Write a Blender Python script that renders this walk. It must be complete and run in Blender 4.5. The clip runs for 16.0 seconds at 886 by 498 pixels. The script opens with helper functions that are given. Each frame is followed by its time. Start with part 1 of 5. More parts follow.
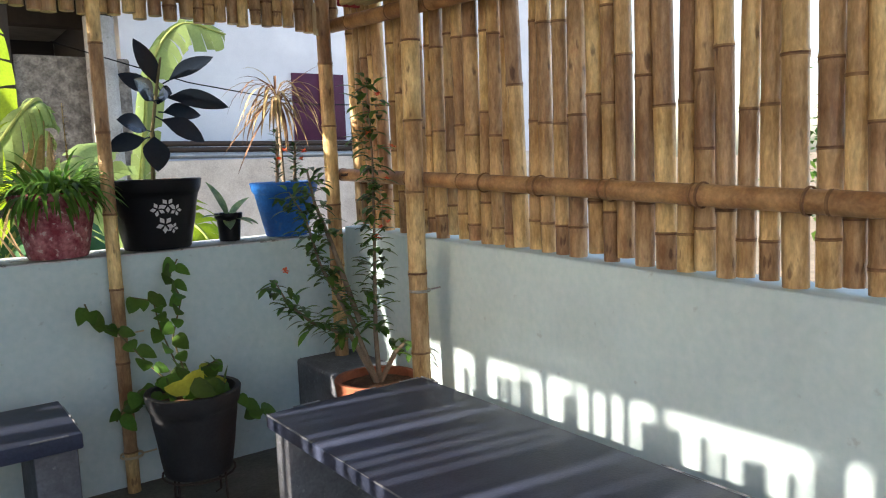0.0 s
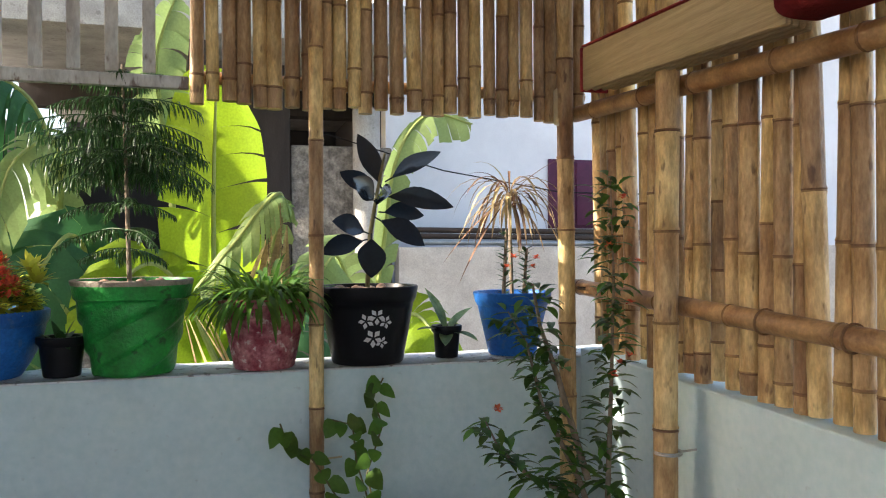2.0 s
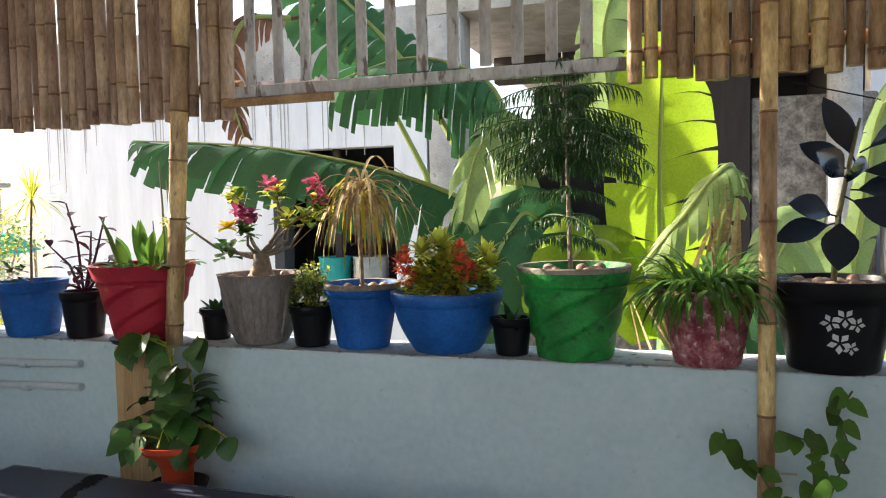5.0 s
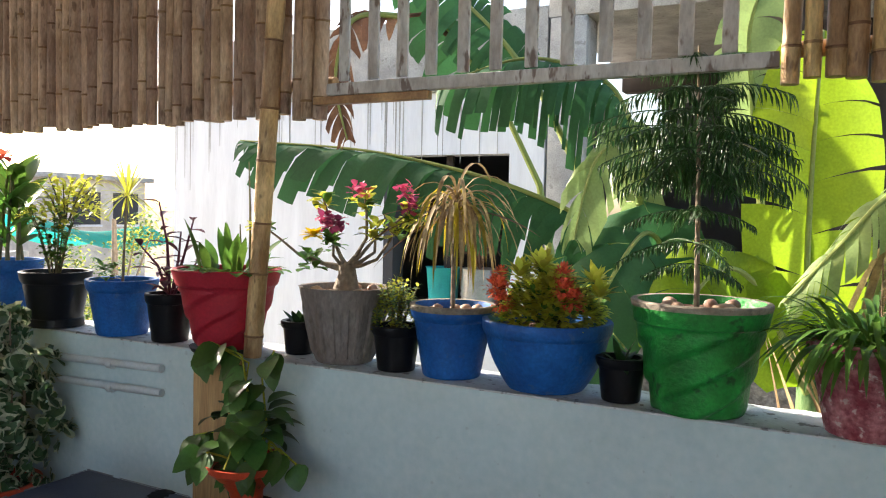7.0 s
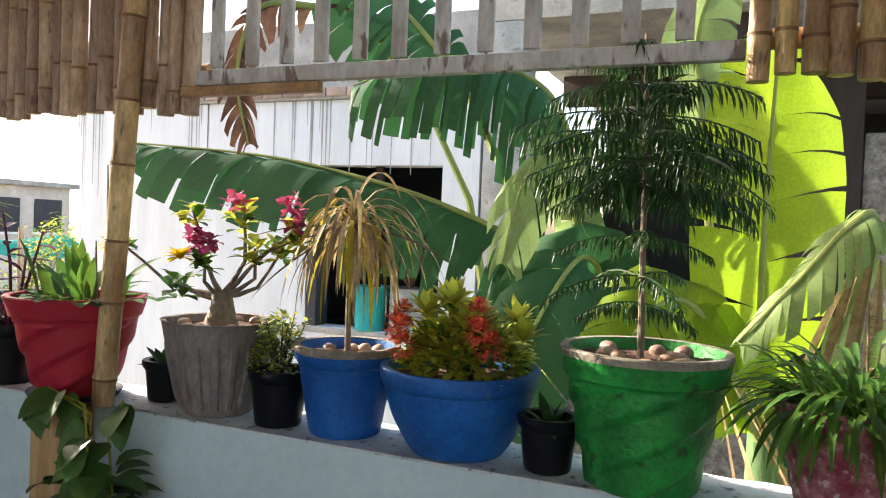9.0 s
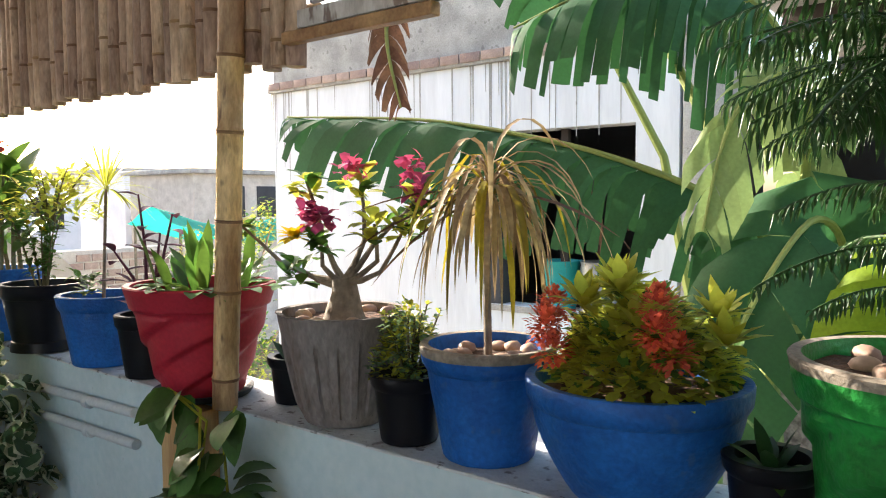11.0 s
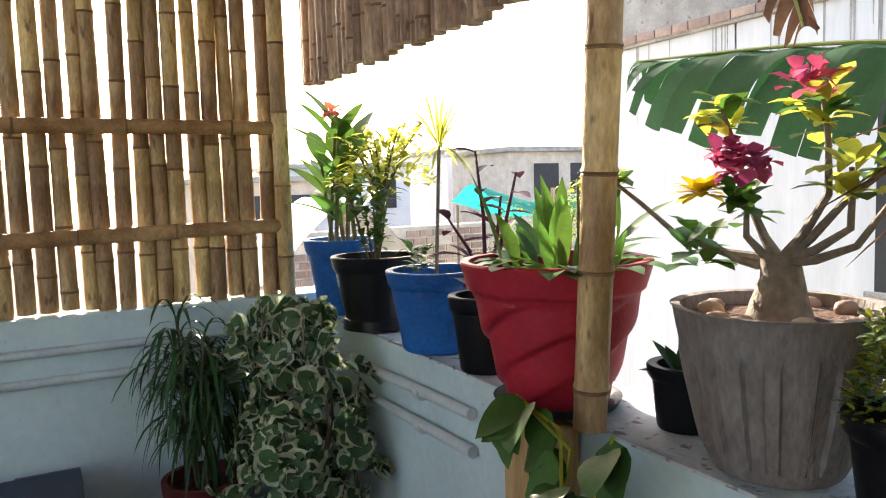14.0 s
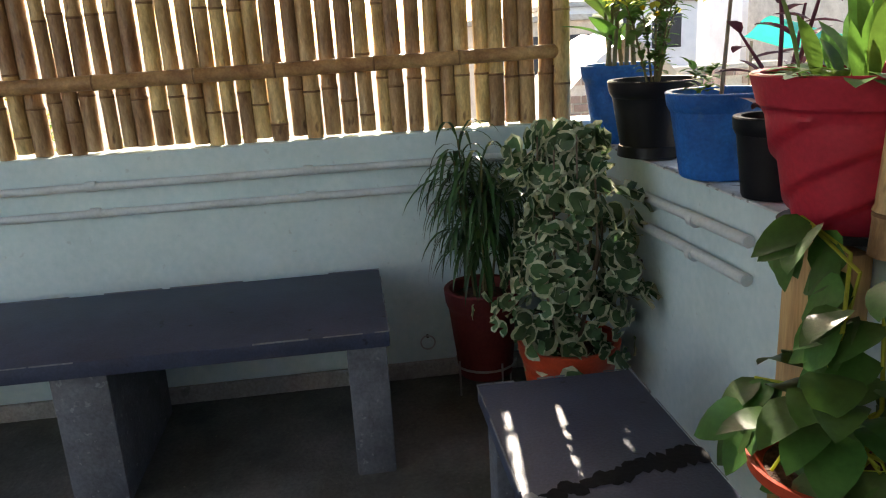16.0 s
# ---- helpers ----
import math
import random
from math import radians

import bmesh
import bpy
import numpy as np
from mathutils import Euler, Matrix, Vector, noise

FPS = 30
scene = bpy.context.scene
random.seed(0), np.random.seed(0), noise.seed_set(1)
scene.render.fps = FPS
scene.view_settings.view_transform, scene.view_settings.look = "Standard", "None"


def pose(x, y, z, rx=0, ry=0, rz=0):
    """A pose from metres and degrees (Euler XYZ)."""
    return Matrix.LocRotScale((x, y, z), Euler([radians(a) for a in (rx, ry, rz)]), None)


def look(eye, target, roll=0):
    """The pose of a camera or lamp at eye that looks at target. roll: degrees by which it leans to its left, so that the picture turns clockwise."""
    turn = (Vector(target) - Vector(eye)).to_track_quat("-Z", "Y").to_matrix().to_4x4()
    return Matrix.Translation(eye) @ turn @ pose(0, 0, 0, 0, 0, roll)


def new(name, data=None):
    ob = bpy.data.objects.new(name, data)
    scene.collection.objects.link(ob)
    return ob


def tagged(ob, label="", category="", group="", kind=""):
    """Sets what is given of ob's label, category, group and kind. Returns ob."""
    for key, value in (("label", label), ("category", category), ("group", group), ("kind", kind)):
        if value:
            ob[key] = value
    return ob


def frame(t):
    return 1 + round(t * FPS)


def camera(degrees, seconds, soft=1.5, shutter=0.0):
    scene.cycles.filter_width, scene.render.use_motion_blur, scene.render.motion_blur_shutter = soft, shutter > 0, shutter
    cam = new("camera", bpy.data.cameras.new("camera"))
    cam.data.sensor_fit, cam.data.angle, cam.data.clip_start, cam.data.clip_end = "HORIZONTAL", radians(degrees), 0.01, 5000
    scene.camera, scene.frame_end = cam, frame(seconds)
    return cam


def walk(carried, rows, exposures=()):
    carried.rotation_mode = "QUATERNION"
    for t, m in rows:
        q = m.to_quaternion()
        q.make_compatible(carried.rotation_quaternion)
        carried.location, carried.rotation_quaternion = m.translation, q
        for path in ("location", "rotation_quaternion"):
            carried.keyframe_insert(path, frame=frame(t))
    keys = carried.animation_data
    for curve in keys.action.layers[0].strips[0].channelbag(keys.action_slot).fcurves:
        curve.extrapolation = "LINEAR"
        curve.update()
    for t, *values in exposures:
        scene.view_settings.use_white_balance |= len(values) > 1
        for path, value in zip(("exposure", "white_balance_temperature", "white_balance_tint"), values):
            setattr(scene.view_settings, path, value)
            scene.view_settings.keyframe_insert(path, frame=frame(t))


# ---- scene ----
cam = camera(61.3, 16.0, 1.1)
PATH = [
    (0, (0.413, 0.399, 1.181), (1.576, 2.01, 0.953), -2.2),
    (0.5, (0.454, 0.557, 1.211), (1.528, 2.23, 0.993), -2.0),
    (1, (0.515, 0.656, 1.228), (1.518, 2.374, 1.022), -1.6),
    (1.5, (0.636, 0.726, 1.264), (1.389, 2.571, 1.093), -1.2),
    (2, (0.739, 0.814, 1.292), (1.297, 2.735, 1.289), -0.3),
    (2.5, (0.774, 0.934, 1.308), (1.242, 2.879, 1.3), -0.2),
    (3, (0.807, 1.05, 1.292), (1.242, 2.998, 1.171), -0.5),
    (3.5, (0.812, 1.073, 1.223), (1.055, 3.025, 0.865), -0.2),
    (4, (0.894, 0.985, 1.144), (0.796, 2.944, 0.75), -0.9),
    (4.5, (0.815, 0.997, 1.377), (0.334, 2.914, 1.072), -1.5),
    (5, (0.804, 0.96, 1.398), (0.183, 2.858, 1.283), -1.2),
    (5.2, (0.811, 0.969, 1.405), (0.159, 2.857, 1.314), -1.2),
    (7.3, (0.751, 1.357, 1.415), (-0.174, 3.128, 1.327), 1.5),
    (7.5, (0.772, 1.412, 1.399), (-0.147, 3.187, 1.321), 1.4),
    (8, (0.767, 1.532, 1.409), (-0.11, 3.327, 1.329), 1.5),
    (8.5, (0.715, 1.65, 1.441), (-0.073, 3.487, 1.379), 2.2),
    (9, (0.675, 1.723, 1.44), (-0.108, 3.563, 1.388), 2.3),
    (9.5, (0.664, 1.809, 1.435), (-0.336, 3.54, 1.37), 2.0),
    (9.7, (0.66, 1.855, 1.434), (-0.471, 3.503, 1.36), 1.7),
    (11.8, (0.43, 2.368, 1.395), (-0.884, 3.866, 1.227), -1.0),
    (12, (0.39, 2.394, 1.388), (-0.968, 3.85, 1.21), -1.1),
    (12.5, (0.238, 2.42, 1.388), (-1.174, 3.825, 1.204), -1.2),
    (13, (0.136, 2.407, 1.398), (-1.314, 3.772, 1.216), -1.2),
    (13.5, (0.076, 2.408, 1.385), (-1.507, 3.616, 1.199), -1.2),
    (14, (0.034, 2.44, 1.363), (-1.724, 3.375, 1.186), -1.7),
    (14.5, (0.034, 2.43, 1.323), (-1.727, 3.281, 0.903), -1.3),
    (15, (0.056, 2.418, 1.293), (-1.658, 3.237, 0.665), -0.9),
    (15.5, (0.072, 2.391, 1.289), (-1.64, 3.161, 0.599), -0.8),
    (16, (0.07, 2.423, 1.299), (-1.841, 2.646, 0.752), -3.3),
]
walk(cam, [(t, look(eye, target, roll)) for t, eye, target, roll in PATH],
     [(0, 1.9, 6750, 13), (9.7, 1.9, 6750, 13), (12.0, 2.08, 6750, 13), (15.0, 2.06, 6850, 13), (15.5, 2.04, 6950, 13), (16.0, 1.99, 7150, 13)])

# ---- world, sun, exposure ----
SUN_WAY = Vector((1.0, -0.13, -0.42)).normalized()
world = bpy.data.worlds.new("world")
scene.world = world
world.use_nodes = True
wn = world.node_tree
sky = wn.nodes.new("ShaderNodeTexSky")
sky.sky_type = "NISHITA"
sky.sun_disc = False
sky.sun_elevation = math.asin(-SUN_WAY.z)
sky.sun_rotation = math.atan2(-SUN_WAY.x, -SUN_WAY.y)
sky.dust_density = 2.5
wn.links.new(sky.outputs[0], wn.nodes["Background"].inputs[0])
wn.nodes["Background"].inputs[1].default_value = 0.15
sun = new("sun", bpy.data.lights.new("sun", "SUN"))
sun.data.energy = 4.6
sun.data.angle = radians(0.55)
sun.data.color = (1.0, 0.93, 0.82)
sun.matrix_world = look((-20, 3, 9), Vector((-20, 3, 9)) + SUN_WAY)

# ---- materials ----


def material(name, colour, rough=0.6, metal=0.0, dark=None, scale=8.0, amount=0.35, bump=0.15, fine=90.0, stretch=(1, 1, 1),
             vary=0.0, through_light=0.0, coat=0.0, lift=None, spec=0.35, speck=0.0, speck_scale=40.0, speck_colour=(0.05, 0.035, 0.025), speck_from=0.62):
    """A surface with stains at one scale and grain at another; vary: how far single objects or pieces differ."""
    m = bpy.data.materials.new(name)
    m.use_nodes = True
    t = m.node_tree
    n, ln = t.nodes, t.links
    b = n["Principled BSDF"]
    b.inputs["Roughness"].default_value = rough
    b.inputs["Metallic"].default_value = metal
    b.inputs["Coat Weight"].default_value = coat
    b.inputs["Specular IOR Level"].default_value = spec
    co = n.new("ShaderNodeTexCoord")
    mp = n.new("ShaderNodeMapping")
    mp.inputs["Scale"].default_value = stretch
    ln.new(co.outputs["Object"], mp.inputs[0])
    big = n.new("ShaderNodeTexNoise")
    big.inputs["Scale"].default_value = scale
    big.inputs["Detail"].default_value = 6
    big.inputs["Roughness"].default_value = 0.65
    ln.new(mp.outputs[0], big.inputs["Vector"])
    small = n.new("ShaderNodeTexNoise")
    small.inputs["Scale"].default_value = fine
    small.inputs["Detail"].default_value = 4
    ln.new(mp.outputs[0], small.inputs["Vector"])
    ramp = n.new("ShaderNodeValToRGB")
    ramp.color_ramp.elements[0].position = 0.38
    ramp.color_ramp.elements[1].position = 0.68
    dark = dark or tuple(c * 0.55 for c in colour)
    lift = lift or colour
    ramp.color_ramp.elements[0].color = (*[c * (1 - amount) + d * amount for c, d in zip(colour, dark)], 1)
    ramp.color_ramp.elements[1].color = (*lift, 1)
    ln.new(big.outputs["Fac"], ramp.inputs[0])
    mix = n.new("ShaderNodeMix")
    mix.data_type, mix.blend_type = "RGBA", "OVERLAY"
    mix.inputs["Factor"].default_value = amount * 0.6
    ln.new(ramp.outputs[0], mix.inputs["A"])
    ln.new(small.outputs["Fac"], mix.inputs["B"])
    out = mix.outputs["Result"]
    if speck:  # scattered dark marks and scuffs
        spot = n.new("ShaderNodeTexNoise")
        spot.inputs["Scale"].default_value = speck_scale
        spot.inputs["Detail"].default_value = 3
        ln.new(mp.outputs[0], spot.inputs["Vector"])
        cut = n.new("ShaderNodeMapRange")
        cut.inputs["From Min"].default_value = speck_from
        cut.inputs["From Max"].default_value = speck_from + 0.07
        cut.inputs["To Max"].default_value = speck
        ln.new(spot.outputs["Fac"], cut.inputs[0])
        sm2 = n.new("ShaderNodeMix")
        sm2.data_type = "RGBA"
        ln.new(cut.outputs[0], sm2.inputs["Factor"])
        ln.new(out, sm2.inputs["A"])
        sm2.inputs["B"].default_value = (*speck_colour, 1)
        out = sm2.outputs["Result"]
    if vary:
        info = n.new("ShaderNodeObjectInfo")
        geo = n.new("ShaderNodeNewGeometry")
        add = n.new("ShaderNodeMath")
        add.operation = "ADD"
        ln.new(info.outputs["Random"], add.inputs[0])
        ln.new(geo.outputs["Random Per Island"], add.inputs[1])
        fr = n.new("ShaderNodeMath")
        fr.operation = "FRACT"
        ln.new(add.outputs[0], fr.inputs[0])
        rng = n.new("ShaderNodeMapRange")
        rng.inputs["To Min"].default_value = 1 - vary
        rng.inputs["To Max"].default_value = 1 + vary
        ln.new(fr.outputs[0], rng.inputs[0])
        hs = n.new("ShaderNodeHueSaturation")
        ln.new(rng.outputs[0], hs.inputs["Value"])
        hr = n.new("ShaderNodeMapRange")
        hr.inputs["To Min"].default_value = 0.5 - vary * 0.05
        hr.inputs["To Max"].default_value = 0.5 + vary * 0.03
        ln.new(fr.outputs[0], hr.inputs[0])
        ln.new(hr.outputs[0], hs.inputs["Hue"])
        ln.new(out, hs.inputs["Color"])
        out = hs.outputs[0]
    ln.new(out, b.inputs["Base Color"])
    if bump:
        bp = n.new("ShaderNodeBump")
        bp.inputs["Strength"].default_value = bump
        bp.inputs["Distance"].default_value = 0.01
        sm = n.new("ShaderNodeMath")
        sm.operation = "ADD"
        ln.new(big.outputs["Fac"], sm.inputs[0])
        ln.new(small.outputs["Fac"], sm.inputs[1])
        ln.new(sm.outputs[0], bp.inputs["Height"])
        ln.new(bp.outputs[0], b.inputs["Normal"])
    if through_light:
        tr = n.new("ShaderNodeBsdfTranslucent")
        ln.new(out, tr.inputs["Color"])
        ms = n.new("ShaderNodeMixShader")
        ms.inputs[0].default_value = through_light
        ln.new(b.outputs[0], ms.inputs[1])
        ln.new(tr.outputs[0], ms.inputs[2])
        ln.new(ms.outputs[0], n["Material Output"].inputs["Surface"])
    return m


M = dict(
    wall=material("pale_blue_wall_paint", (0.62, 0.76, 0.77), 0.75, dark=(0.44, 0.53, 0.54), scale=2.2, amount=0.4, bump=0.09, fine=40, speck=0.35, speck_scale=26, speck_colour=(0.30, 0.33, 0.33), speck_from=0.68),
    walltop=material("weathered_wall_top", (0.72, 0.77, 0.77), 0.85, dark=(0.36, 0.36, 0.35), scale=6, amount=0.5, bump=0.4, speck=0.8, speck_scale=30, speck_colour=(0.16, 0.15, 0.14), speck_from=0.6),
    floor=material("stained_cement_floor", (0.19, 0.178, 0.165), 0.55, dark=(0.05, 0.055, 0.04), scale=3, amount=0.8, bump=0.2, fine=70, speck=0.6, speck_scale=60, speck_colour=(0.33, 0.27, 0.20), speck_from=0.68),
    slate=material("dark_polished_stone", (0.055, 0.068, 0.115), 0.45, dark=(0.03, 0.036, 0.06), scale=5, amount=0.6, bump=0.1, fine=140, spec=0.2, speck=0.8, speck_scale=22, speck_colour=(0.012, 0.014, 0.02), speck_from=0.69),
    slate_leg=material("rough_grey_stone", (0.16, 0.17, 0.195), 0.7, dark=(0.07, 0.075, 0.09), scale=9, amount=0.7, bump=0.25, speck=0.6, speck_scale=50, speck_colour=(0.28, 0.29, 0.31), speck_from=0.64),
    chip=material("chipped_stone_edge", (0.22, 0.23, 0.25), 0.85, scale=30, amount=0.6),
    bamboo=material("dry_bamboo", (0.61, 0.405, 0.175), 0.42, dark=(0.22, 0.115, 0.045), scale=13, amount=0.75, bump=0.3, fine=150, stretch=(1, 1, 0.3), vary=0.36, lift=(0.76, 0.55, 0.27), speck=0.75, speck_scale=34, speck_colour=(0.12, 0.06, 0.03), speck_from=0.63),
    bamboo_node=material("bamboo_node", (0.26, 0.145, 0.065), 0.6, scale=30, amount=0.6, vary=0.3),
    old_bamboo=material("weathered_bamboo", (0.54, 0.345, 0.205), 0.6, dark=(0.24, 0.15, 0.10), scale=14, amount=0.8, bump=0.25, fine=130, stretch=(1, 1, 0.3), vary=0.25, lift=(0.60, 0.44, 0.31), speck=0.7, speck_scale=38, speck_colour=(0.13, 0.07, 0.04), speck_from=0.61),
    rail=material("brown_bamboo_rail", (0.40, 0.22, 0.095), 0.42, dark=(0.20, 0.09, 0.04), scale=9, amount=0.7, bump=0.15, fine=110, lift=(0.56, 0.35, 0.16)),
    wood=material("pale_pine_board", (0.62, 0.42, 0.2), 0.6, dark=(0.36, 0.2, 0.08), scale=7, amount=0.7, stretch=(3, 3, 0.25), fine=60),
    fence=material("flaking_white_paint", (0.72, 0.71, 0.68), 0.7, dark=(0.2, 0.15, 0.12), scale=16, amount=0.55, bump=0.3, stretch=(1, 1, 0.35), speck=0.85, speck_scale=30, speck_colour=(0.16, 0.10, 0.075), speck_from=0.59),
    mat=material("woven_cane_mat", (0.56, 0.43, 0.24), 0.75, dark=(0.34, 0.24, 0.12), scale=9, amount=0.6, bump=0.3, stretch=(2, 0.25, 9)),
    redcloth=material("dark_red_cloth", (0.34, 0.03, 0.035), 0.9, scale=20, amount=0.5, bump=0.5),
    pipe=material("painted_conduit", (0.66, 0.72, 0.73), 0.5, scale=6, amount=0.4),
    wire=material("galvanised_wire", (0.45, 0.45, 0.45), 0.4, metal=0.9, scale=20),
    iron=material("rusty_iron", (0.07, 0.05, 0.04), 0.7, metal=0.4, scale=30),
    house=material("streaked_whitewash", (0.80, 0.81, 0.83), 0.85, dark=(0.36, 0.36, 0.38), scale=3.4, amount=0.24, bump=0.2, fine=30, stretch=(2.2, 2.2, 0.3)),
    house_plain=material("whitewash", (0.80, 0.81, 0.84), 0.85, dark=(0.55, 0.56, 0.6), scale=1.3, amount=0.5, bump=0.15),
    concrete=material("raw_concrete", (0.50, 0.485, 0.455), 0.9, dark=(0.22, 0.21, 0.195), scale=4, amount=0.7, bump=0.5, speck=0.6, speck_scale=16, speck_colour=(0.14, 0.13, 0.12), speck_from=0.62),
    rubble=material("rubble_masonry", (0.36, 0.32, 0.27), 0.95, dark=(0.12, 0.10, 0.085), scale=14, amount=0.9, bump=0.9, fine=45),
    brick=material("worn_brick", (0.46, 0.34, 0.28), 0.9, dark=(0.28, 0.2, 0.17), scale=12, amount=0.6, bump=0.5, vary=0.3),
    # very dark brown, for the porch column, beams and one window jamb
    dark_timber=material("dark_brown_timber", (0.05, 0.038, 0.032), 0.9, scale=6, amount=0.6, stretch=(3, 3, 0.4)),
    # shade inside rooms and openings, put into a near-black colour
    room_shade=material("shaded_room_surface", (0.06, 0.06, 0.065), 0.9, scale=4),
    beige=material("beige_plaster", (0.66, 0.60, 0.53), 0.9, dark=(0.36, 0.31, 0.26), scale=3, amount=0.6),
    purple=material("purple_shutter_paint", (0.085, 0.016, 0.048), 0.6, scale=9, amount=0.5),
    net=material("green_shade_net", (0.02, 0.42, 0.33), 0.7, scale=6, amount=0.3, through_light=0.5),
    earth=material("dusty_earth", (0.28, 0.22, 0.16), 0.95, dark=(0.13, 0.11, 0.07), scale=0.8, amount=0.7),
    soil=material("dry_red_soil", (0.16, 0.075, 0.04), 0.95, dark=(0.05, 0.03, 0.02), scale=30, amount=0.8, bump=0.9),
    pebble=material("brown_pebble", (0.42, 0.27, 0.18), 0.6, scale=12, amount=0.5, vary=0.3),
    blue=material("royal_blue_pot_paint", (0.008, 0.115, 0.42), 0.5, dark=(0.006, 0.065, 0.25), scale=7, amount=0.7, bump=0.25, lift=(0.014, 0.15, 0.50), speck=0.5, speck_scale=24, speck_colour=(0.08, 0.14, 0.26), speck_from=0.64),
    green=material("green_pot_paint", (0.008, 0.26, 0.035), 0.42, dark=(0.015, 0.09, 0.02), scale=8, amount=0.7, bump=0.3, lift=(0.02, 0.36, 0.06), speck=0.85, speck_scale=18, speck_colour=(0.02, 0.05, 0.02), speck_from=0.63),
    red=material("crimson_pot_paint", (0.46, 0.022, 0.04), 0.5, dark=(0.3, 0.015, 0.03), scale=5, amount=0.5, bump=0.12),
    pink=material("flaking_rose_paint", (0.36, 0.065, 0.09), 0.75, dark=(0.20, 0.025, 0.04), scale=22, amount=0.8, bump=0.6, lift=(0.52, 0.22, 0.23), speck=0.8, speck_scale=42, speck_colour=(0.66, 0.52, 0.48), speck_from=0.60),
    grey=material("bare_cement_pot", (0.27, 0.245, 0.225), 0.9, dark=(0.15, 0.11, 0.09), scale=9, amount=0.8, bump=0.4, stretch=(1, 1, 0.4)),
    black=material("black_plastic", (0.010, 0.010, 0.012), 0.34, scale=20, amount=0.3, bump=0.05, spec=0.2),
    tar=material("damp_black_stain", (0.012, 0.013, 0.016), 0.6, scale=40, amount=0.5, spec=0.05),
    dusty=material("dusty_black_plastic", (0.035, 0.036, 0.04), 0.55, dark=(0.015, 0.015, 0.016), scale=12, amount=0.6, bump=0.15),
    rim=material("bare_cement_rim", (0.36, 0.31, 0.24), 0.9, dark=(0.16, 0.13, 0.1), scale=14, amount=0.8, bump=0.4),
    terra=material("terracotta", (0.36, 0.12, 0.06), 0.8, dark=(0.2, 0.06, 0.035), scale=9, amount=0.6),
    orange=material("orange_red_plastic", (0.55, 0.07, 0.025), 0.4, dark=(0.35, 0.04, 0.02), scale=6, amount=0.4),
    maroon=material("maroon_clay", (0.17, 0.028, 0.025), 0.7, scale=9, amount=0.6),
    white=material("white_paint_marks", (0.7, 0.7, 0.7), 0.6, scale=30, amount=0.3),
    cream=material("cream_plastic", (0.62, 0.52, 0.34), 0.5, scale=9),
    teal=material("teal_plastic", (0.015, 0.36, 0.36), 0.45, scale=9, amount=0.3),
    tin=material("ribbed_tin", (0.35, 0.36, 0.36), 0.4, metal=0.7, scale=14, amount=0.5),
    stem=material("green_brown_stem", (0.16, 0.14, 0.06), 0.7, scale=20, amount=0.6),
    bark=material("pale_bark", (0.27, 0.21, 0.15), 0.8, dark=(0.12, 0.09, 0.06), scale=22, amount=0.7, bump=0.4),
    rubber_leaf=material("dark_rubber_leaf", (0.020, 0.030, 0.045), 0.22, scale=6, amount=0.4, bump=0.03, vary=0.2, coat=0.3),
    leaf=material("mid_green_leaf", (0.10, 0.22, 0.035), 0.45, scale=10, amount=0.4, bump=0.05, vary=0.35, through_light=0.42),
    darkleaf=material("dark_green_leaf", (0.035, 0.095, 0.025), 0.42, scale=10, amount=0.4, bump=0.05, vary=0.35, through_light=0.2),
    potleaf=material("waxy_green_leaf", (0.06, 0.15, 0.03), 0.35, dark=(0.03, 0.08, 0.015), scale=9, amount=0.5, bump=0.05, vary=0.3, through_light=0.2),
    limeleaf=material("lime_leaf", (0.58, 0.60, 0.08), 0.45, scale=10, amount=0.35, bump=0.05, vary=0.3, through_light=0.55),
    paleleaf=material("pale_striped_leaf", (0.28, 0.40, 0.18), 0.45, dark=(0.05, 0.14, 0.04), scale=6, amount=0.8, stretch=(6, 6, 1), vary=0.2, through_light=0.3),
    # backlit glow is put into this bright colour; a darker copy follows
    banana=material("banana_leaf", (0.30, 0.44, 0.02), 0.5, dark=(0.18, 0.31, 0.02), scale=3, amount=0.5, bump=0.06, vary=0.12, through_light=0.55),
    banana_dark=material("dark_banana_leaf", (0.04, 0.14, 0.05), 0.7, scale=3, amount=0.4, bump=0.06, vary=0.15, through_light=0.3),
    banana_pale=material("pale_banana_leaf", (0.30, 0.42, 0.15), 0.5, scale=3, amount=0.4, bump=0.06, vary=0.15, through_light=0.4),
    banana_rib=material("banana_midrib", (0.30, 0.36, 0.10), 0.5, scale=6),
    dryleaf=material("dry_brown_leaf", (0.22, 0.12, 0.07), 0.85, dark=(0.06, 0.03, 0.02), scale=8, amount=0.7, vary=0.2, through_light=0.15),
    straw=material("straw_leaf", (0.50, 0.38, 0.19), 0.7, dark=(0.16, 0.10, 0.05), scale=12, amount=0.7, vary=0.4, through_light=0.2),
    yellowleaf=material("yellow_edged_leaf", (0.42, 0.34, 0.03), 0.6, scale=12, amount=0.5, vary=0.3, through_light=0.3),
    shrubleaf=material("grey_green_leaf", (0.075, 0.15, 0.06), 0.45, dark=(0.04, 0.09, 0.035), scale=14, amount=0.5, bump=0.05, vary=0.3, through_light=0.25),
    varieg=material("cream_leaf_edge", (0.55, 0.58, 0.40), 0.5, dark=(0.25, 0.32, 0.17), scale=20, amount=0.6, vary=0.2, through_light=0.2),
    burgundy=material("burgundy_leaf", (0.12, 0.022, 0.045), 0.5, scale=12, amount=0.4, vary=0.3, through_light=0.2),
    redflower=material("scarlet_petal", (0.82, 0.17, 0.08), 0.6, scale=20, amount=0.3, vary=0.2, through_light=0.35),
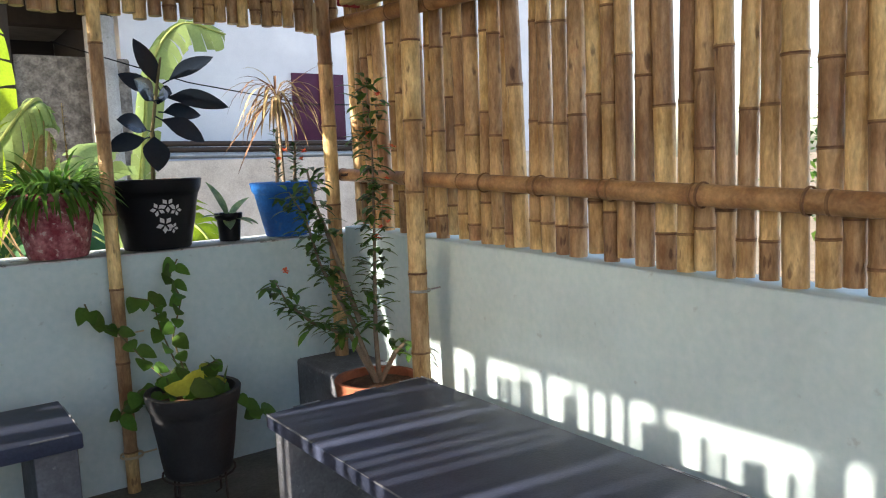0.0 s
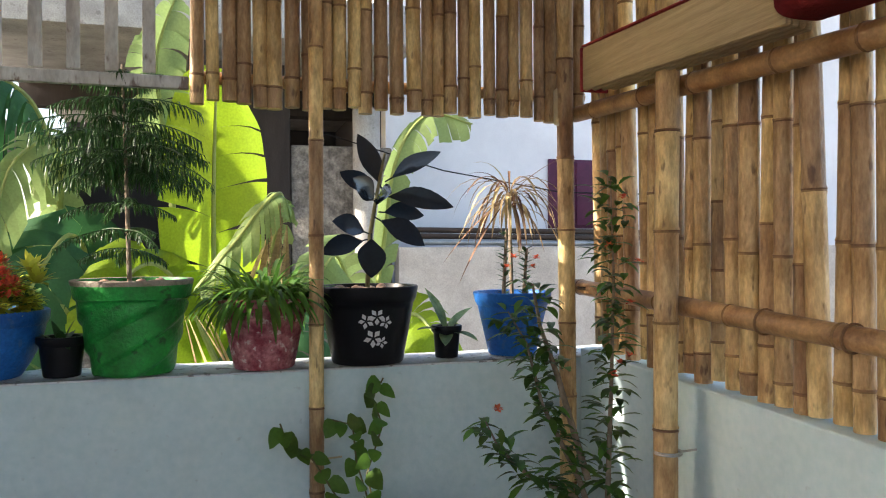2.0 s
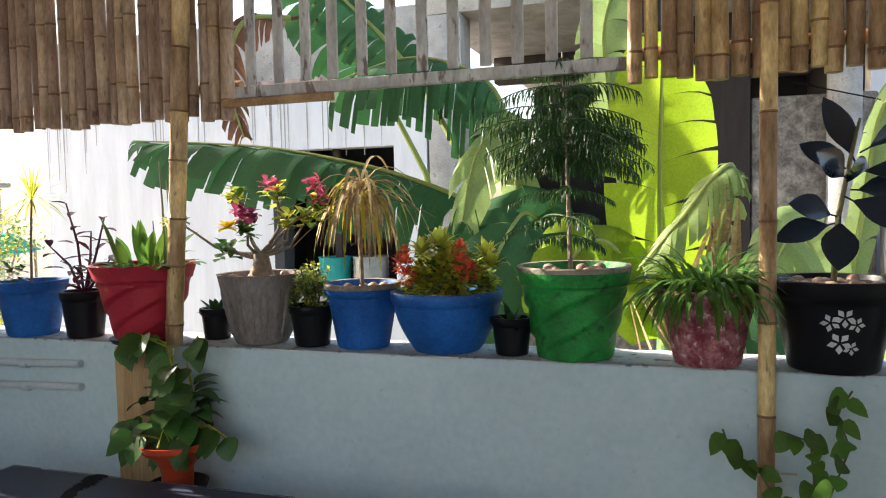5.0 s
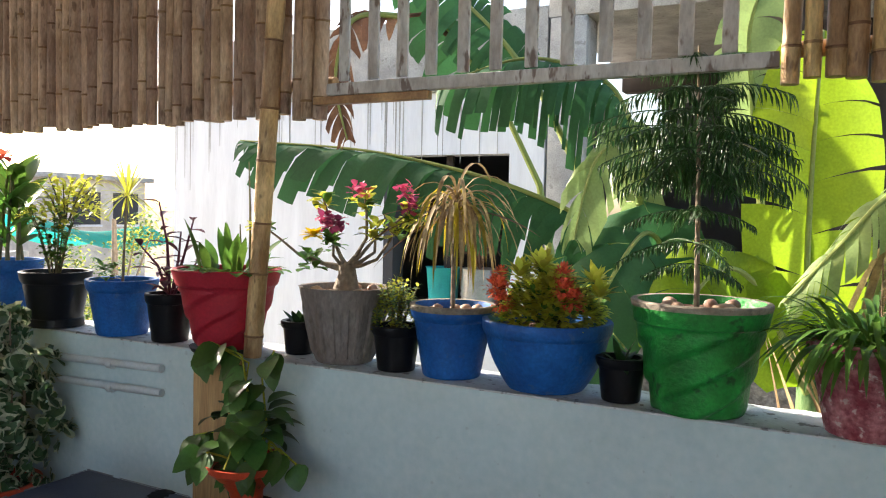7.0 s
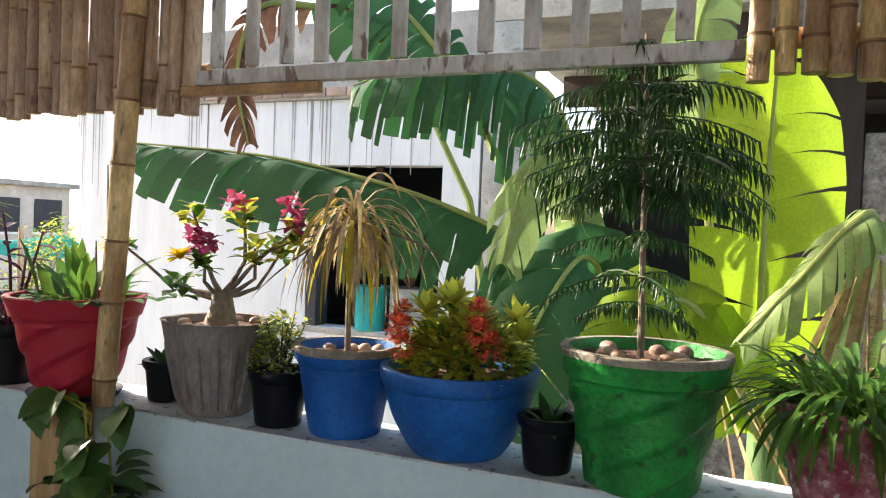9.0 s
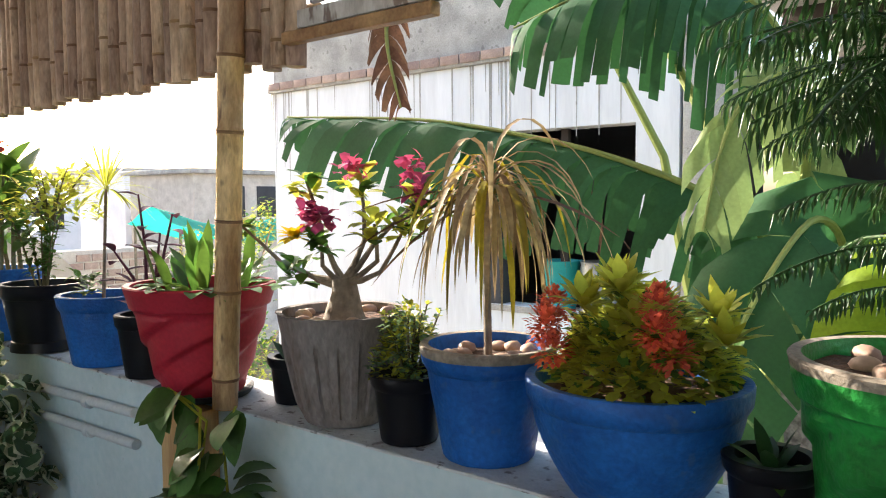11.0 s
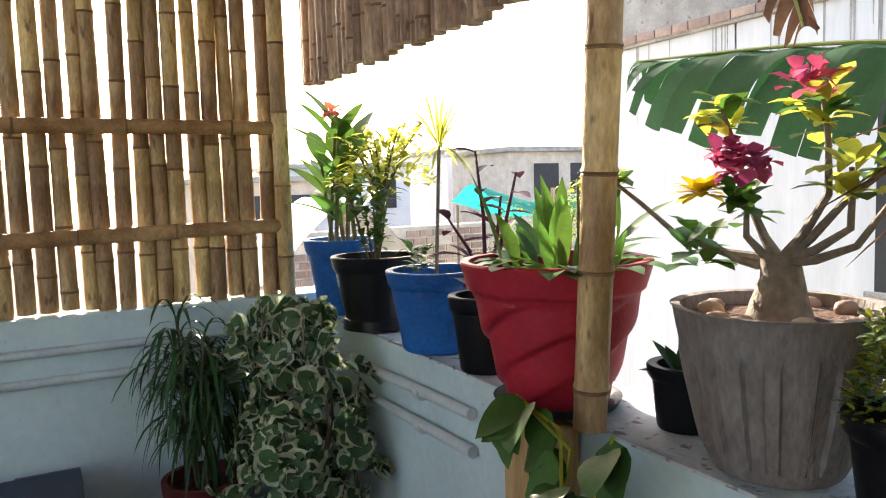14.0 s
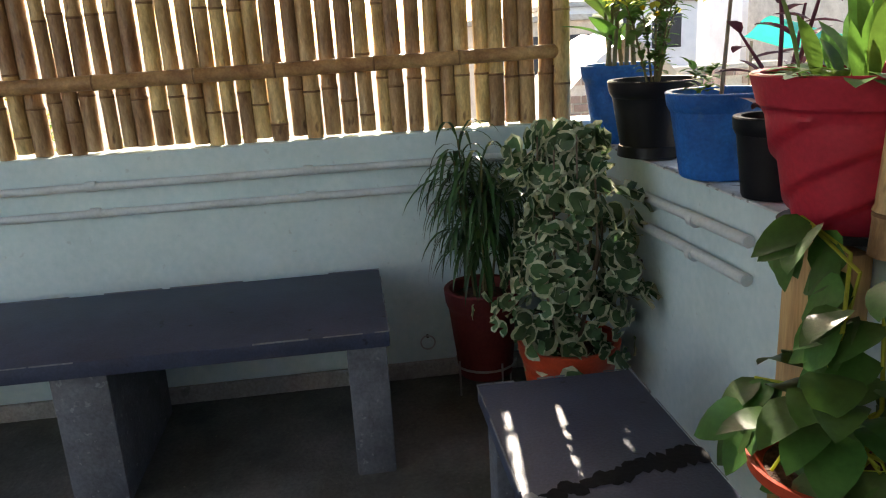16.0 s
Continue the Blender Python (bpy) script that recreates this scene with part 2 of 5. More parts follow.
    pinkflower=material("magenta_petal", (0.60, 0.09, 0.20), 0.6, scale=20, amount=0.4, vary=0.4, through_light=0.25),
    yellowflower=material("yellow_petal", (0.80, 0.60, 0.02), 0.6, scale=20, amount=0.3, vary=0.15, through_light=0.25),
    whitesheet=material("pale_plastic_sheet", (0.7, 0.72, 0.74), 0.5, scale=3, amount=0.3),
)

# ---- building helpers ----
ORIGIN = {}
JOINED = {"drip_stain", "leaves", "stems", "flowers", "twigs", "vine_stems", "trailing_stems", "young_leaves", "pale_leaves", "green_leaves", "seedling_leaves", "outer_leaves", "crown", "worn_edge", "painted_flowers"}


# where a thing stands off the place it is modelled at, and how tall it is against its model
SETTLE = {
    "potted_lily": (0.13, -0.035, 0.975), "potted_canna": (-0.19, 0.0, 1.0), "potted_marigold": (-0.09, 0.0, 1.0),
    "potted_dracaena": (0.085, 0.0, 0.93), "potted_burgundy_plant": (0.09, -0.01, 0.975), "potted_succulent": (0.06, -0.01, 0.975),
    "potted_desert_rose": (0.055, -0.01, 0.955), "potted_fine_shrub": (0.07, -0.01, 0.975), "potted_drooping_dracaena": (0.055, -0.005, 0.975),
    "potted_ixora": (0.045, -0.005, 0.975), "potted_seedling": (0.035, 0.0, 0.975), "potted_norfolk_pine": (0.02, -0.01, 0.975),
    "potted_grass_lily": (0.022, 0.0, 0.975), "potted_rubber_plant": (0.0, 0.0, 0.965), "potted_dumb_cane": (-0.01, 0.0, 0.97),
    "potted_euphorbia": (0.0, 0.0, 0.97), "potted_shrub": (0.05, 0.03, 1.0), "potted_narrow_dracaena": (-0.10, 0.06, 1.16),
    "potted_variegated_shrub": (-0.04, 0.05, 1.05), "wooden_board": (0.06, 0.0, 1.0),
}


def thing(name, base, label, category, group="", kind=""):
    ob = new(name)
    dx, dy, tall = SETTLE.get(name, (0, 0, 1))
    ob.location = (base[0] + dx, base[1] + dy, base[2])
    ob.scale.z = tall
    ob.empty_display_size = 0.05
    ORIGIN[ob] = Vector(base)
    return tagged(ob, label, category, group, kind)


def mesh_of(name, bm, mats, smooth=True):
    me = bpy.data.meshes.new(name)
    bmesh.ops.recalc_face_normals(bm, faces=bm.faces)
    bm.to_mesh(me)
    bm.free()
    for m in mats if isinstance(mats, (list, tuple)) else [mats]:
        me.materials.append(m)
    if smooth:
        me.polygons.foreach_set("use_smooth", [True] * len(me.polygons))
        me.set_sharp_from_angle(angle=radians(40))
    return me


def part(name, bm, mats, parent, label="", smooth=True, recalc=True):
    """One mesh under a thing or a part; the bmesh is in world metres."""
    o = ORIGIN[parent]
    bmesh.ops.translate(bm, verts=bm.verts, vec=-o)
    ob = new(name, mesh_of(name, bm, mats, smooth))
    ob.parent = parent
    ORIGIN[ob] = o
    return tagged(ob, label, kind="stuff" if name in JOINED else "")


def solid(name, bm, mats, label, category="", kind="structure", base=(0, 0, 0), smooth=False):
    bmesh.ops.translate(bm, verts=bm.verts, vec=-Vector(base))
    ob = new(name, mesh_of(name, bm, mats, smooth))
    ob.location = base
    ORIGIN[ob] = Vector(base)
    return tagged(ob, label, category, "", kind)


def box(bm, lo, hi, bevel=0.0, mat=0):
    r = bmesh.ops.create_cube(bm, size=1)
    vs = r["verts"]
    for v in vs:
        v.co = Vector([(l + h) / 2 + c * (h - l) for l, h, c in zip(lo, hi, v.co)])
    fs = list({f for v in vs for f in v.link_faces})
    for f in fs:
        f.material_index = mat
    if bevel:
        es = list({e for f in fs for e in f.edges})
        bmesh.ops.bevel(bm, geom=es, offset=bevel, segments=2, affect="EDGES", profile=0.5)
    return bm


def boxed(lo, hi, bevel=0.0):
    return box(bmesh.new(), lo, hi, bevel)


def tube(bm, pts, radii, sides=8, mat=0, cap=True):
    """A round rod along points, with a radius at each."""
    pts = [Vector(p) for p in pts]
    if not isinstance(radii, (list, tuple)):
        radii = [radii] * len(pts)
    rings, side = [], None
    for i, p in enumerate(pts):
        d = (pts[min(i + 1, len(pts) - 1)] - pts[max(i - 1, 0)]).normalized()
        if side is None:
            side = d.orthogonal().normalized()
        side = (side - d * side.dot(d)).normalized()
        up = d.cross(side)
        rings.append([bm.verts.new(p + radii[i] * (math.cos(a) * side + math.sin(a) * up)) for a in [2 * math.pi * k / sides for k in range(sides)]])
    for a, b in zip(rings, rings[1:]):
        for k in range(sides):
            f = bm.faces.new((a[k], a[(k + 1) % sides], b[(k + 1) % sides], b[k]))
            f.material_index = mat
    if cap:
        for ring in (rings[0][::-1], rings[-1]):
            bm.faces.new(ring).material_index = mat
    return bm


def lathe(bm, x, y, profile, sides=32, mat=0, twist=None):
    """Turns (radius, z) pairs round the upright at x, y. twist(a, r, z) gives the radius at an angle."""
    rings = []
    for r, z in profile:
        ring = []
        for k in range(sides):
            a = 2 * math.pi * k / sides
            rr = twist(a, r, z) if twist else r
            ring.append(bm.verts.new((x + rr * math.cos(a), y + rr * math.sin(a), z)))
        rings.append(ring)
    for a, b in zip(rings, rings[1:]):
        for k in range(sides):
            bm.faces.new((a[k], a[(k + 1) % sides], b[(k + 1) % sides], b[k])).material_index = mat
    return bm, rings


def leaf(bm, p, way, length, width, droop=0.3, segs=4, fold=0.12, up=(0, 0, 1), mat=0, tip=0.0, widest=0.45, edge=None):
    """A leaf blade that starts at p, runs along way, bends down by droop and is folded along its rib."""
    p, d = Vector(p), Vector(way).normalized()
    up = Vector(up)
    side = d.cross(up)
    if side.length < 0.05:
        side = d.orthogonal()
    side.normalize()
    rows = []
    for i in range(segs + 1):
        s = i / segs
        w = width * 0.5 * (math.sin(math.pi * min(1, s / widest * 0.5)) if s < widest else max(0.0, math.cos(math.pi * 0.5 * (s - widest) / (1 - widest))) ** 0.8)
        w = max(w, width * (0.05 if s == 0 else tip * 0.5))
        n = side.cross(d).normalized()
        c = bm.verts.new(p)
        rows.append((bm.verts.new(p - side * w + n * fold * w), c, bm.verts.new(p + side * w + n * fold * w)))
        p = p + d * (length / segs)
        d = (d + Vector((0, 0, -droop * 1.6 / segs))).normalized()
    for a, b in zip(rows, rows[1:]):
        for k in (0, 1):
            bm.faces.new((a[k], a[k + 1], b[k + 1], b[k])).material_index = mat
    return p


def rnd(a, b):
    return random.uniform(a, b)


def around(a, tilt):
    """A direction at the angle a round the upright, tilt radians above level."""
    return Vector((math.cos(a) * math.cos(tilt), math.sin(a) * math.cos(tilt), math.sin(tilt)))


# ---- large structure ----
GROUND = -3.0
RISE = 0.026  # the side parapet climbs a little towards the corner
bm = bmesh.new()
bmesh.ops.create_grid(bm, x_segments=60, y_segments=60, size=900)
for v in bm.verts:
    v.co.z = GROUND
solid("ground", bm, M["earth"], "dusty brown earth ground around the houses", "ground")

solid("floor", boxed((-2.84, -4.2, -0.25), (2.25, 3.6, 0.0)), M["floor"], "dark stained cement terrace floor", "floor")
bm = boxed((-1.5, 3.342, 0), (2.2, 3.57, 0.882))
wall_front = solid("wall_front", bm, M["wall"], "pale blue painted parapet wall under the pots", "wall")
bm = boxed((-2.657, 3.345, 0), (-1.503, 3.57, 0.882))
solid("wall_front_recess", bm, M["wall"], "pale blue painted parapet wall with conduits", "wall")
bm = bmesh.new()
bmesh.ops.create_grid(bm, x_segments=120, y_segments=5, size=0.5)
for v in bm.verts:
    v.co = Vector((-0.218 + v.co.x * 4.875, 3.456 + v.co.y * 0.234, 0.893 + 0.004 * noise.noise(v.co * 60)))
box(bm, (-2.656, 3.338, 0.882), (2.22, 3.571, 0.889), 0.003)
solid("wall_coping_front", bm, M["walltop"], "weathered rough plaster top of the parapet", "wall top")
bm = boxed((2.0, -4.2, 0), (2.16, 3.338, 0.92), 0.006)
for v in bm.verts:
    if v.co.z > 0.5:
        v.co.z -= RISE * (3.338 - v.co.y)
solid("wall_right", bm, M["wall"], "pale blue painted parapet wall with sun patches", "wall")
solid("wall_left", boxed((-2.84, -4.2, 0), (-2.66, 3.57, 0.966), 0.006), M["wall"], "pale blue painted parapet wall with two conduits", "wall")
bm = boxed((-2.84, -4.4, 0), (2.25, -4.203, 2.6))
solid("wall_back", bm, M["house_plain"], "white wall of the house behind the terrace", "wall")
solid("baseboard", boxed((-2.659, -4.2, 0.0), (-2.637, 3.343, 0.07), 0.008), M["concrete"], "rough cement skirting along the wall foot", "baseboard")
# the outside of the building under the terrace
solid("building_base", boxed((-2.8, -4.3, GROUND), (2.2, 3.5, -0.252)), M["house_plain"], "whitewashed lower storey under the terrace", "building")

# unseen mat roof, added to keep sky light off the terrace
bm = boxed((-2.9, -0.55, 3.02), (2.3, 3.7, 3.06))
ceiling = solid("ceiling", bm, M["mat"], "unseen cane mat roof added over the terrace", "ceiling")

# ---- bamboo ----


def culm(length, radius, knots, sides=10, taper=0.97):
    """An upright bamboo culm from z=0, with swollen dark nodes."""
    b = bmesh.new()
    zs, z = [], rnd(0.05, 0.2)
    while z < length - 0.03:
        zs.append(z)
        z += knots * rnd(0.8, 1.2)
    prof = [(radius * 0.96, 0.0)]
    for k in zs:
        prof += [(radius * 0.985, k - 0.012), (radius * 1.055, k - 0.004), (radius * 1.0, k), (radius * 1.07, k + 0.004), (radius * 0.97, k + 0.013)]
    prof.append((radius * 0.95, length))
    prof = [(q * (1 - (1 - taper) * z / length), z) for q, z in prof]
    bend, ph = rnd(-0.006, 0.006), rnd(0, 6)
    _, rings = lathe(b, 0, 0, prof, sides)
    b.faces.new(rings[0][::-1])
    b.faces.new(rings[-1])
    for f in b.faces:
        z = f.calc_center_median().z
        if any(abs(z - k) < 0.0035 for k in zs):
            f.material_index = 1
    for v in b.verts:
        v.co.x += bend * math.sin(v.co.z * 2.3 + ph)
        v.co.y += bend * math.cos(v.co.z * 1.9 + ph)
    return b


def slat_meshes(length, radius, count, taper=0.95, skin="bamboo"):
    return [mesh_of("bamboo_slat", culm(length, radius * rnd(0.92, 1.03), rnd(0.22, 0.36), 10, taper), [M[skin], M["bamboo_node"]]) for _ in range(count)]


def screen(name, label, start, step_way, span, pitch, meshes, base_z, jitter, lean=0.6, rise=0.0):
    """A row of upright slats side by side, each its own piece."""
    root = thing(name, start, label, "bamboo screen")
    s = 0.0
    while s < span:
        ob = new("bamboo_slat", meshes[random.randrange(len(meshes))])
        ob.parent = root
        p = Vector(step_way) * s
        w = rnd(0.88, 1.12)
        ob.location = (p.x + rnd(-0.007, 0.007), p.y + rnd(-0.006, 0.006), base_z + rise * s - start[2] + rnd(-jitter, jitter))
        ob.rotation_euler = (radians(rnd(-lean, lean)), radians(rnd(-lean, lean)), rnd(0, 6.3))
        ob.scale = (w, w, rnd(0.985, 1.015))
        s += pitch * w * rnd(0.99, 1.06)
    return root


random.seed(4)
long_slats = slat_meshes(2.06, 0.0285, 7)
screen("bamboo_screen", "tall upright dry bamboo slats tied side by side", (2.06, -1.3, 0.9), (0, 1, 0), 4.62, 0.0612, long_slats, 0.803, 0.014, 0.9, RISE)
left_slats = slat_meshes(1.492, 0.0296, 7, 0.88)
screen("bamboo_screen", "upright bamboo slats with bright gaps above the parapet", (-2.725, -1.3, 0.966), (0, 1, 0), 4.55, 0.0582, left_slats, 0.97, 0.012)
short_slats = slat_meshes(1.1, 0.0245, 6)
screen("bamboo_valance", "hanging row of sawn bamboo slats over the opening", (0.655, 3.36, 1.78), (1, 0, 0), 1.36, 0.0485, short_slats, 1.764, 0.012, 0.4)
screen("bamboo_valance", "hanging row of weathered bamboo slats over the opening", (-2.74, 3.36, 1.76), (1, 0, 0), 1.98, 0.0475, slat_meshes(1.1, 0.0245, 6, 0.95, "old_bamboo"), 1.742, 0.012, 0.4)


def pole(name, a, b, radius, label, knots=0.28, group="", mats=None):
    a, b = Vector(a), Vector(b)
    c = culm((b - a).length, radius, knots, 14)
    me = mesh_of(name, c, mats or [M["bamboo"], M["bamboo_node"]])
    ob = new(name, me)
    ob.matrix_world = Matrix.Translation(a) @ (b - a).to_track_quat("Z", "Y").to_matrix().to_4x4()
    ORIGIN[ob] = a
    return tagged(ob, label, "bamboo pole", group)


RB = [M["rail"], M["bamboo_node"]]
pole("bamboo_post", (1.024, 3.285, 0.0), (1.024, 3.295, 3.02), 0.025, "slender bamboo post with vine, standing on the floor", 0.31)
pole("bamboo_post", (1.905, 3.25, 0.37), (1.908, 3.26, 3.02), 0.031, "bamboo corner post standing on the plinth", 0.3)
pole("bamboo_post", (1.902, 2.615, 0.0), (1.905, 2.62, 3.02), 0.034, "thick bamboo post tied with wire to the wall", 0.3)
pole("bamboo_post", (-1.048, 3.315, 0.896), (-0.89, 3.305, 3.02), 0.033, "thick bamboo post beside the red pot", 0.2)
pole("bamboo_post", (-2.665, 3.22, 0.966), (-2.62, 3.2, 3.02), 0.03, "bamboo corner post on the parapet", 0.27)
pole("bamboo_rail", (1.965, -1.35, 0.975), (1.965, 3.3, 1.15), 0.028, "horizontal brown bamboo rail tied to the screen", 0.3, mats=RB)
pole("bamboo_rail", (1.965, -1.35, 1.53), (1.965, 3.3, 1.775), 0.03, "upper horizontal brown bamboo rail on the screen", 0.3, mats=RB)
pole("bamboo_rail", (-2.662, -1.3, 1.19), (-2.662, 3.2, 1.225), 0.027, "horizontal bamboo rail tied to the screen", 0.3, mats=RB)
pole("bamboo_rail", (-2.662, -1.3, 1.58), (-2.662, 3.2, 1.575), 0.027, "upper horizontal bamboo rail on the screen", 0.3, mats=RB)
pole("bamboo_rail", (-2.6, 3.405, 1.86), (-0.77, 3.405, 1.86), 0.022, "bamboo rail behind the weathered hanging slats", 0.3, mats=RB)
pole("bamboo_rail", (0.64, 3.405, 1.86), (2.05, 3.405, 1.86), 0.022, "bamboo rail behind the sawn hanging slats", 0.3, mats=RB)
# unseen poles, added to cut the sun to a thin slot over the slats
for z in (2.528, 2.605, 2.682, 2.759, 2.836, 2.913, 2.985):
    pole("bamboo_rail", (-2.735, -0.5, z), (-2.735, 3.5, z), 0.039, "unseen bamboo pole added above the screen to block sun", 0.3, "upper poles")


def ring_part(name, centre, radius, wire, parent, mat, label="", tilt=(0, 0, 1), loops=1):
    b = bmesh.new()
    t = Vector(tilt).normalized()
    u = t.orthogonal().normalized()
    w = t.cross(u)
    for q in range(loops):
        pts = [Vector(centre) + t * q * wire * 2.2 + radius * (math.cos(a) * u + math.sin(a) * w) for a in [2 * math.pi * k / 20 for k in range(21)]]
        tube(b, pts, wire, 6, cap=False)
    return part(name, b, mat, parent, label)


def tie(centre, radius, label, mat="wire"):
    root = thing("wire_tie", centre, label, "wire")
    ring_part("loop", centre, radius, 0.0025, root, M[mat], loops=2)
    b = tube(bmesh.new(), [(centre[0] + radius, centre[1], centre[2]), (centre[0] + radius + 0.05, centre[1] - 0.005, centre[2] + 0.004)], 0.0035, 6)
    part("twisted_end", b, M[mat], root)


tie((1.903, 2.615, 0.725), 0.037, "galvanised wire loop tying the bamboo post")
tie((1.024, 3.28, 0.14), 0.04, "pale cord loop round the bamboo post foot", "cream")
tie((1.024, 3.285, 0.60), 0.03, "pale cord holding the vine to the post", "cream")
tie((1.965, 3.2, 1.146), 0.037, "thin wire lashing on the bamboo rail", "iron")

# lashings round the rails
for k, y in enumerate((0.95, 1.22, 1.48, 1.76, 2.04, 2.3)):
    root = thing("rail_lashing", (1.965, y, 0.975 + (y + 1.35) * 0.0376), "thin wire lashing round the bamboo rail", "wire", "rail lashings")
    ring_part("loop", (1.965, y, 0.975 + (y + 1.35) * 0.0376), 0.031, 0.002, root, M["bamboo_node"], tilt=(0, 1, 0.1), loops=2)

# ---- white picket panel between the two valances ----
fence = thing("picket_fence_panel", (-0.06, 3.33, 1.825), "old white painted wooden picket panel hung over the opening", "fence")
part("bottom_rail", boxed((-0.745, 3.315, 1.800), (0.628, 3.345, 1.840), 0.004), M["fence"], fence)
part("top_rail", boxed((-0.745, 3.315, 2.62), (0.628, 3.345, 2.66), 0.004), M["fence"], fence)
x = -0.665
while x < 0.6:
    bm = boxed((x - 0.019, 3.300, 1.842), (x + 0.019, 3.314, 2.74), 0.003)
    bmesh.ops.translate(bm, verts=bm.verts, vec=(rnd(-0.003, 0.003), 0, 0))
    part("picket", bm, M["fence"], fence)
    x += 0.107
# plank under the picket panel
solid("timber_batten", boxed((-0.80, 3.316, 1.772), (-0.36, 3.344, 1.799), 0.003), M["rail"], "thin brown timber batten under the white panel", "batten", "")

# ---- wall fittings ----
for z, lab in ((0.862, "upper"), (0.767, "lower")):
    root = thing("conduit_pipe", (-2.56, 1.0, z), "pale painted conduit pipe run along the wall", "pipe", "conduits")
    part("tube", tube(bmesh.new(), [(-2.643, -4.0, z + 0.004), (-2.643, 3.34, z - 0.004)], 0.0145, 12), M["pipe"], root)
    z2 = z - 0.075
    part("tube", tube(bmesh.new(), [(-2.64, 3.328, z2 - 0.02), (-1.51, 3.328, z2 + 0.01)], 0.0155, 12), M["pipe"], root)
    for y in (-1.0, -0.1, 0.7, 1.5, 2.25):
        part("coupling", tube(bmesh.new(), [(-2.643, y, z), (-2.643, y + 0.035, z)], 0.0185, 12), M["pipe"], root)
    for xx in (-1.81, -2.3):
        part("coupling", tube(bmesh.new(), [(xx, 3.328, z2 - 0.004), (xx + 0.03, 3.328, z2 - 0.003)], 0.0195, 12), M["pipe"], root)
for c, ax in (((-2.19, 3.335, 0.55), (0, 1, 0)), ((-2.648, 2.72, 0.70), (1, 0, 0)), ((-2.648, 2.66, 0.17), (1, 0, 0))):
    root = thing("wall_ring", c, "small iron ring hanging on the wall", "wall ring", "wall rings")
    ring_part("ring", (c[0], c[1], c[2] - 0.024), 0.028, 0.003, root, M["wire"], tilt=ax)
    part("eye", tube(bmesh.new(), [(c[0], c[1], c[2]), (c[0] - ax[0] * 0.02, c[1] + ax[1] * 0.02, c[2])], 0.006, 8), M["iron"], root)

solid("plinth", boxed((1.73, 2.99, 0), (1.998, 3.339, 0.37), 0.015), M["slate_leg"], "rough dark cement plinth in the corner", "plinth", "")
root = thing("wooden_board", (-1.3, 3.30, 0.0), "pale pine board standing against the parapet", "board")
part("board", boxed((-1.365, 3.285, 0.0), (-1.165, 3.339, 0.882), 0.008), M["wood"], root)
root = thing("lamp_holder", (1.90, 3.26, 1.75), "cream plastic lamp holder under the bamboo valance", "lamp holder")
part("body", boxed((1.872, 3.25, 1.73), (1.908, 3.29, 1.86), 0.008), M["cream"], root)
part("cap", boxed((1.868, 3.244, 1.722), (1.925, 3.25, 1.75), 0.003), M["cream"], root)

# cane board and rolled cloth up on the screen's rail


def along_rail(b):
    """Tilts a bundle so that it lies along the upper rail, which climbs towards the corner."""
    for v in b.verts:
        v.co.z += 0.053 * (v.co.y - 3.0)
    return b


root = thing("cane_blind", (1.90, 2.6, 1.79), "folded cane blind with red hem lying on the rail", "blind")
for k in range(4):
    bm = bmesh.new()
    box(bm, (1.835 + 0.026 * k, 2.08 + 0.01 * k, 1.792), (1.855 + 0.026 * k, 2.985 - 0.012 * k, 1.93 - 0.008 * k), 0.008)
    part("fold", along_rail(bm), M["mat"], root)
part("hem", along_rail(boxed((1.833, 2.986, 1.79), (1.93, 2.998, 1.932), 0.004)), M["redcloth"], root, "dark red cloth hem")
part("hem", along_rail(boxed((1.833, 2.1, 1.931), (1.857, 2.985, 1.937), 0.002)), M["redcloth"], root, "dark red cloth hem")
root = thing("rolled_mat", (1.87, 1.9, 1.79), "rolled dark red cloth mat lying beside the cane blind", "mat roll")
bm = bmesh.new()
for k in range(4):
    w, h = 0.075 - 0.016 * k, 0.055 - 0.012 * k
    ring = [(1.875 + w * math.cos(a) * (1 + 0.15 * math.sin(2 * a + k)), 1.85 + h * math.sin(a) + 0.006 * math.sin(3 * a + k)) for a in [2 * math.pi * q / 28 for q in range(27)]]
    top = [bm.verts.new((x, 1.6, z)) for x, z in ring]
    bot = [bm.verts.new((x, 2.07, z)) for x, z in ring]
    for q in range(26):
        bm.faces.new((top[q], top[q + 1], bot[q + 1], bot[q]))
bmesh.ops.solidify(bm, geom=bm.faces[:], thickness=0.006)
part("roll", along_rail(bm), M["redcloth"], root)

# ---- benches ----


def bench(label, lo, hi, legs, axis):
    """A slab bench: lo and hi bound its top, legs are stretches along its length."""
    root = thing("stone_bench", ((lo[0] + hi[0]) / 2, (lo[1] + hi[1]) / 2, 0), label, "bench", "stone benches")
    part("top", boxed(lo, hi, 0.006), M["slate"], root)
    for a, c in legs:
        if axis == 0:
            l, h = (a, lo[1] + 0.02, 0), (c, hi[1] - 0.02, lo[2] - 0.001)
        else:
            l, h = (lo[0] + 0.02, a, 0), (hi[0] - 0.02, c, lo[2] - 0.001)
        part("leg", boxed(l, h, 0.008), M["slate_leg"], root)
    # worn pale arrises
    e = bmesh.new()
    z = hi[2]
    ends = [((lo[0], lo[1], z), (hi[0], lo[1], z)), ((lo[0], lo[1], z), (lo[0], hi[1], z)), ((hi[0], lo[1], z), (hi[0], hi[1], z)), ((lo[0], hi[1], z), (hi[0], hi[1], z))]
    for p, q in ends:
        p, q = Vector(p), Vector(q)
        s = 0.0
        while s < 0.98:
            w = rnd(0.03, 0.16)
            if random.random() < 0.75:
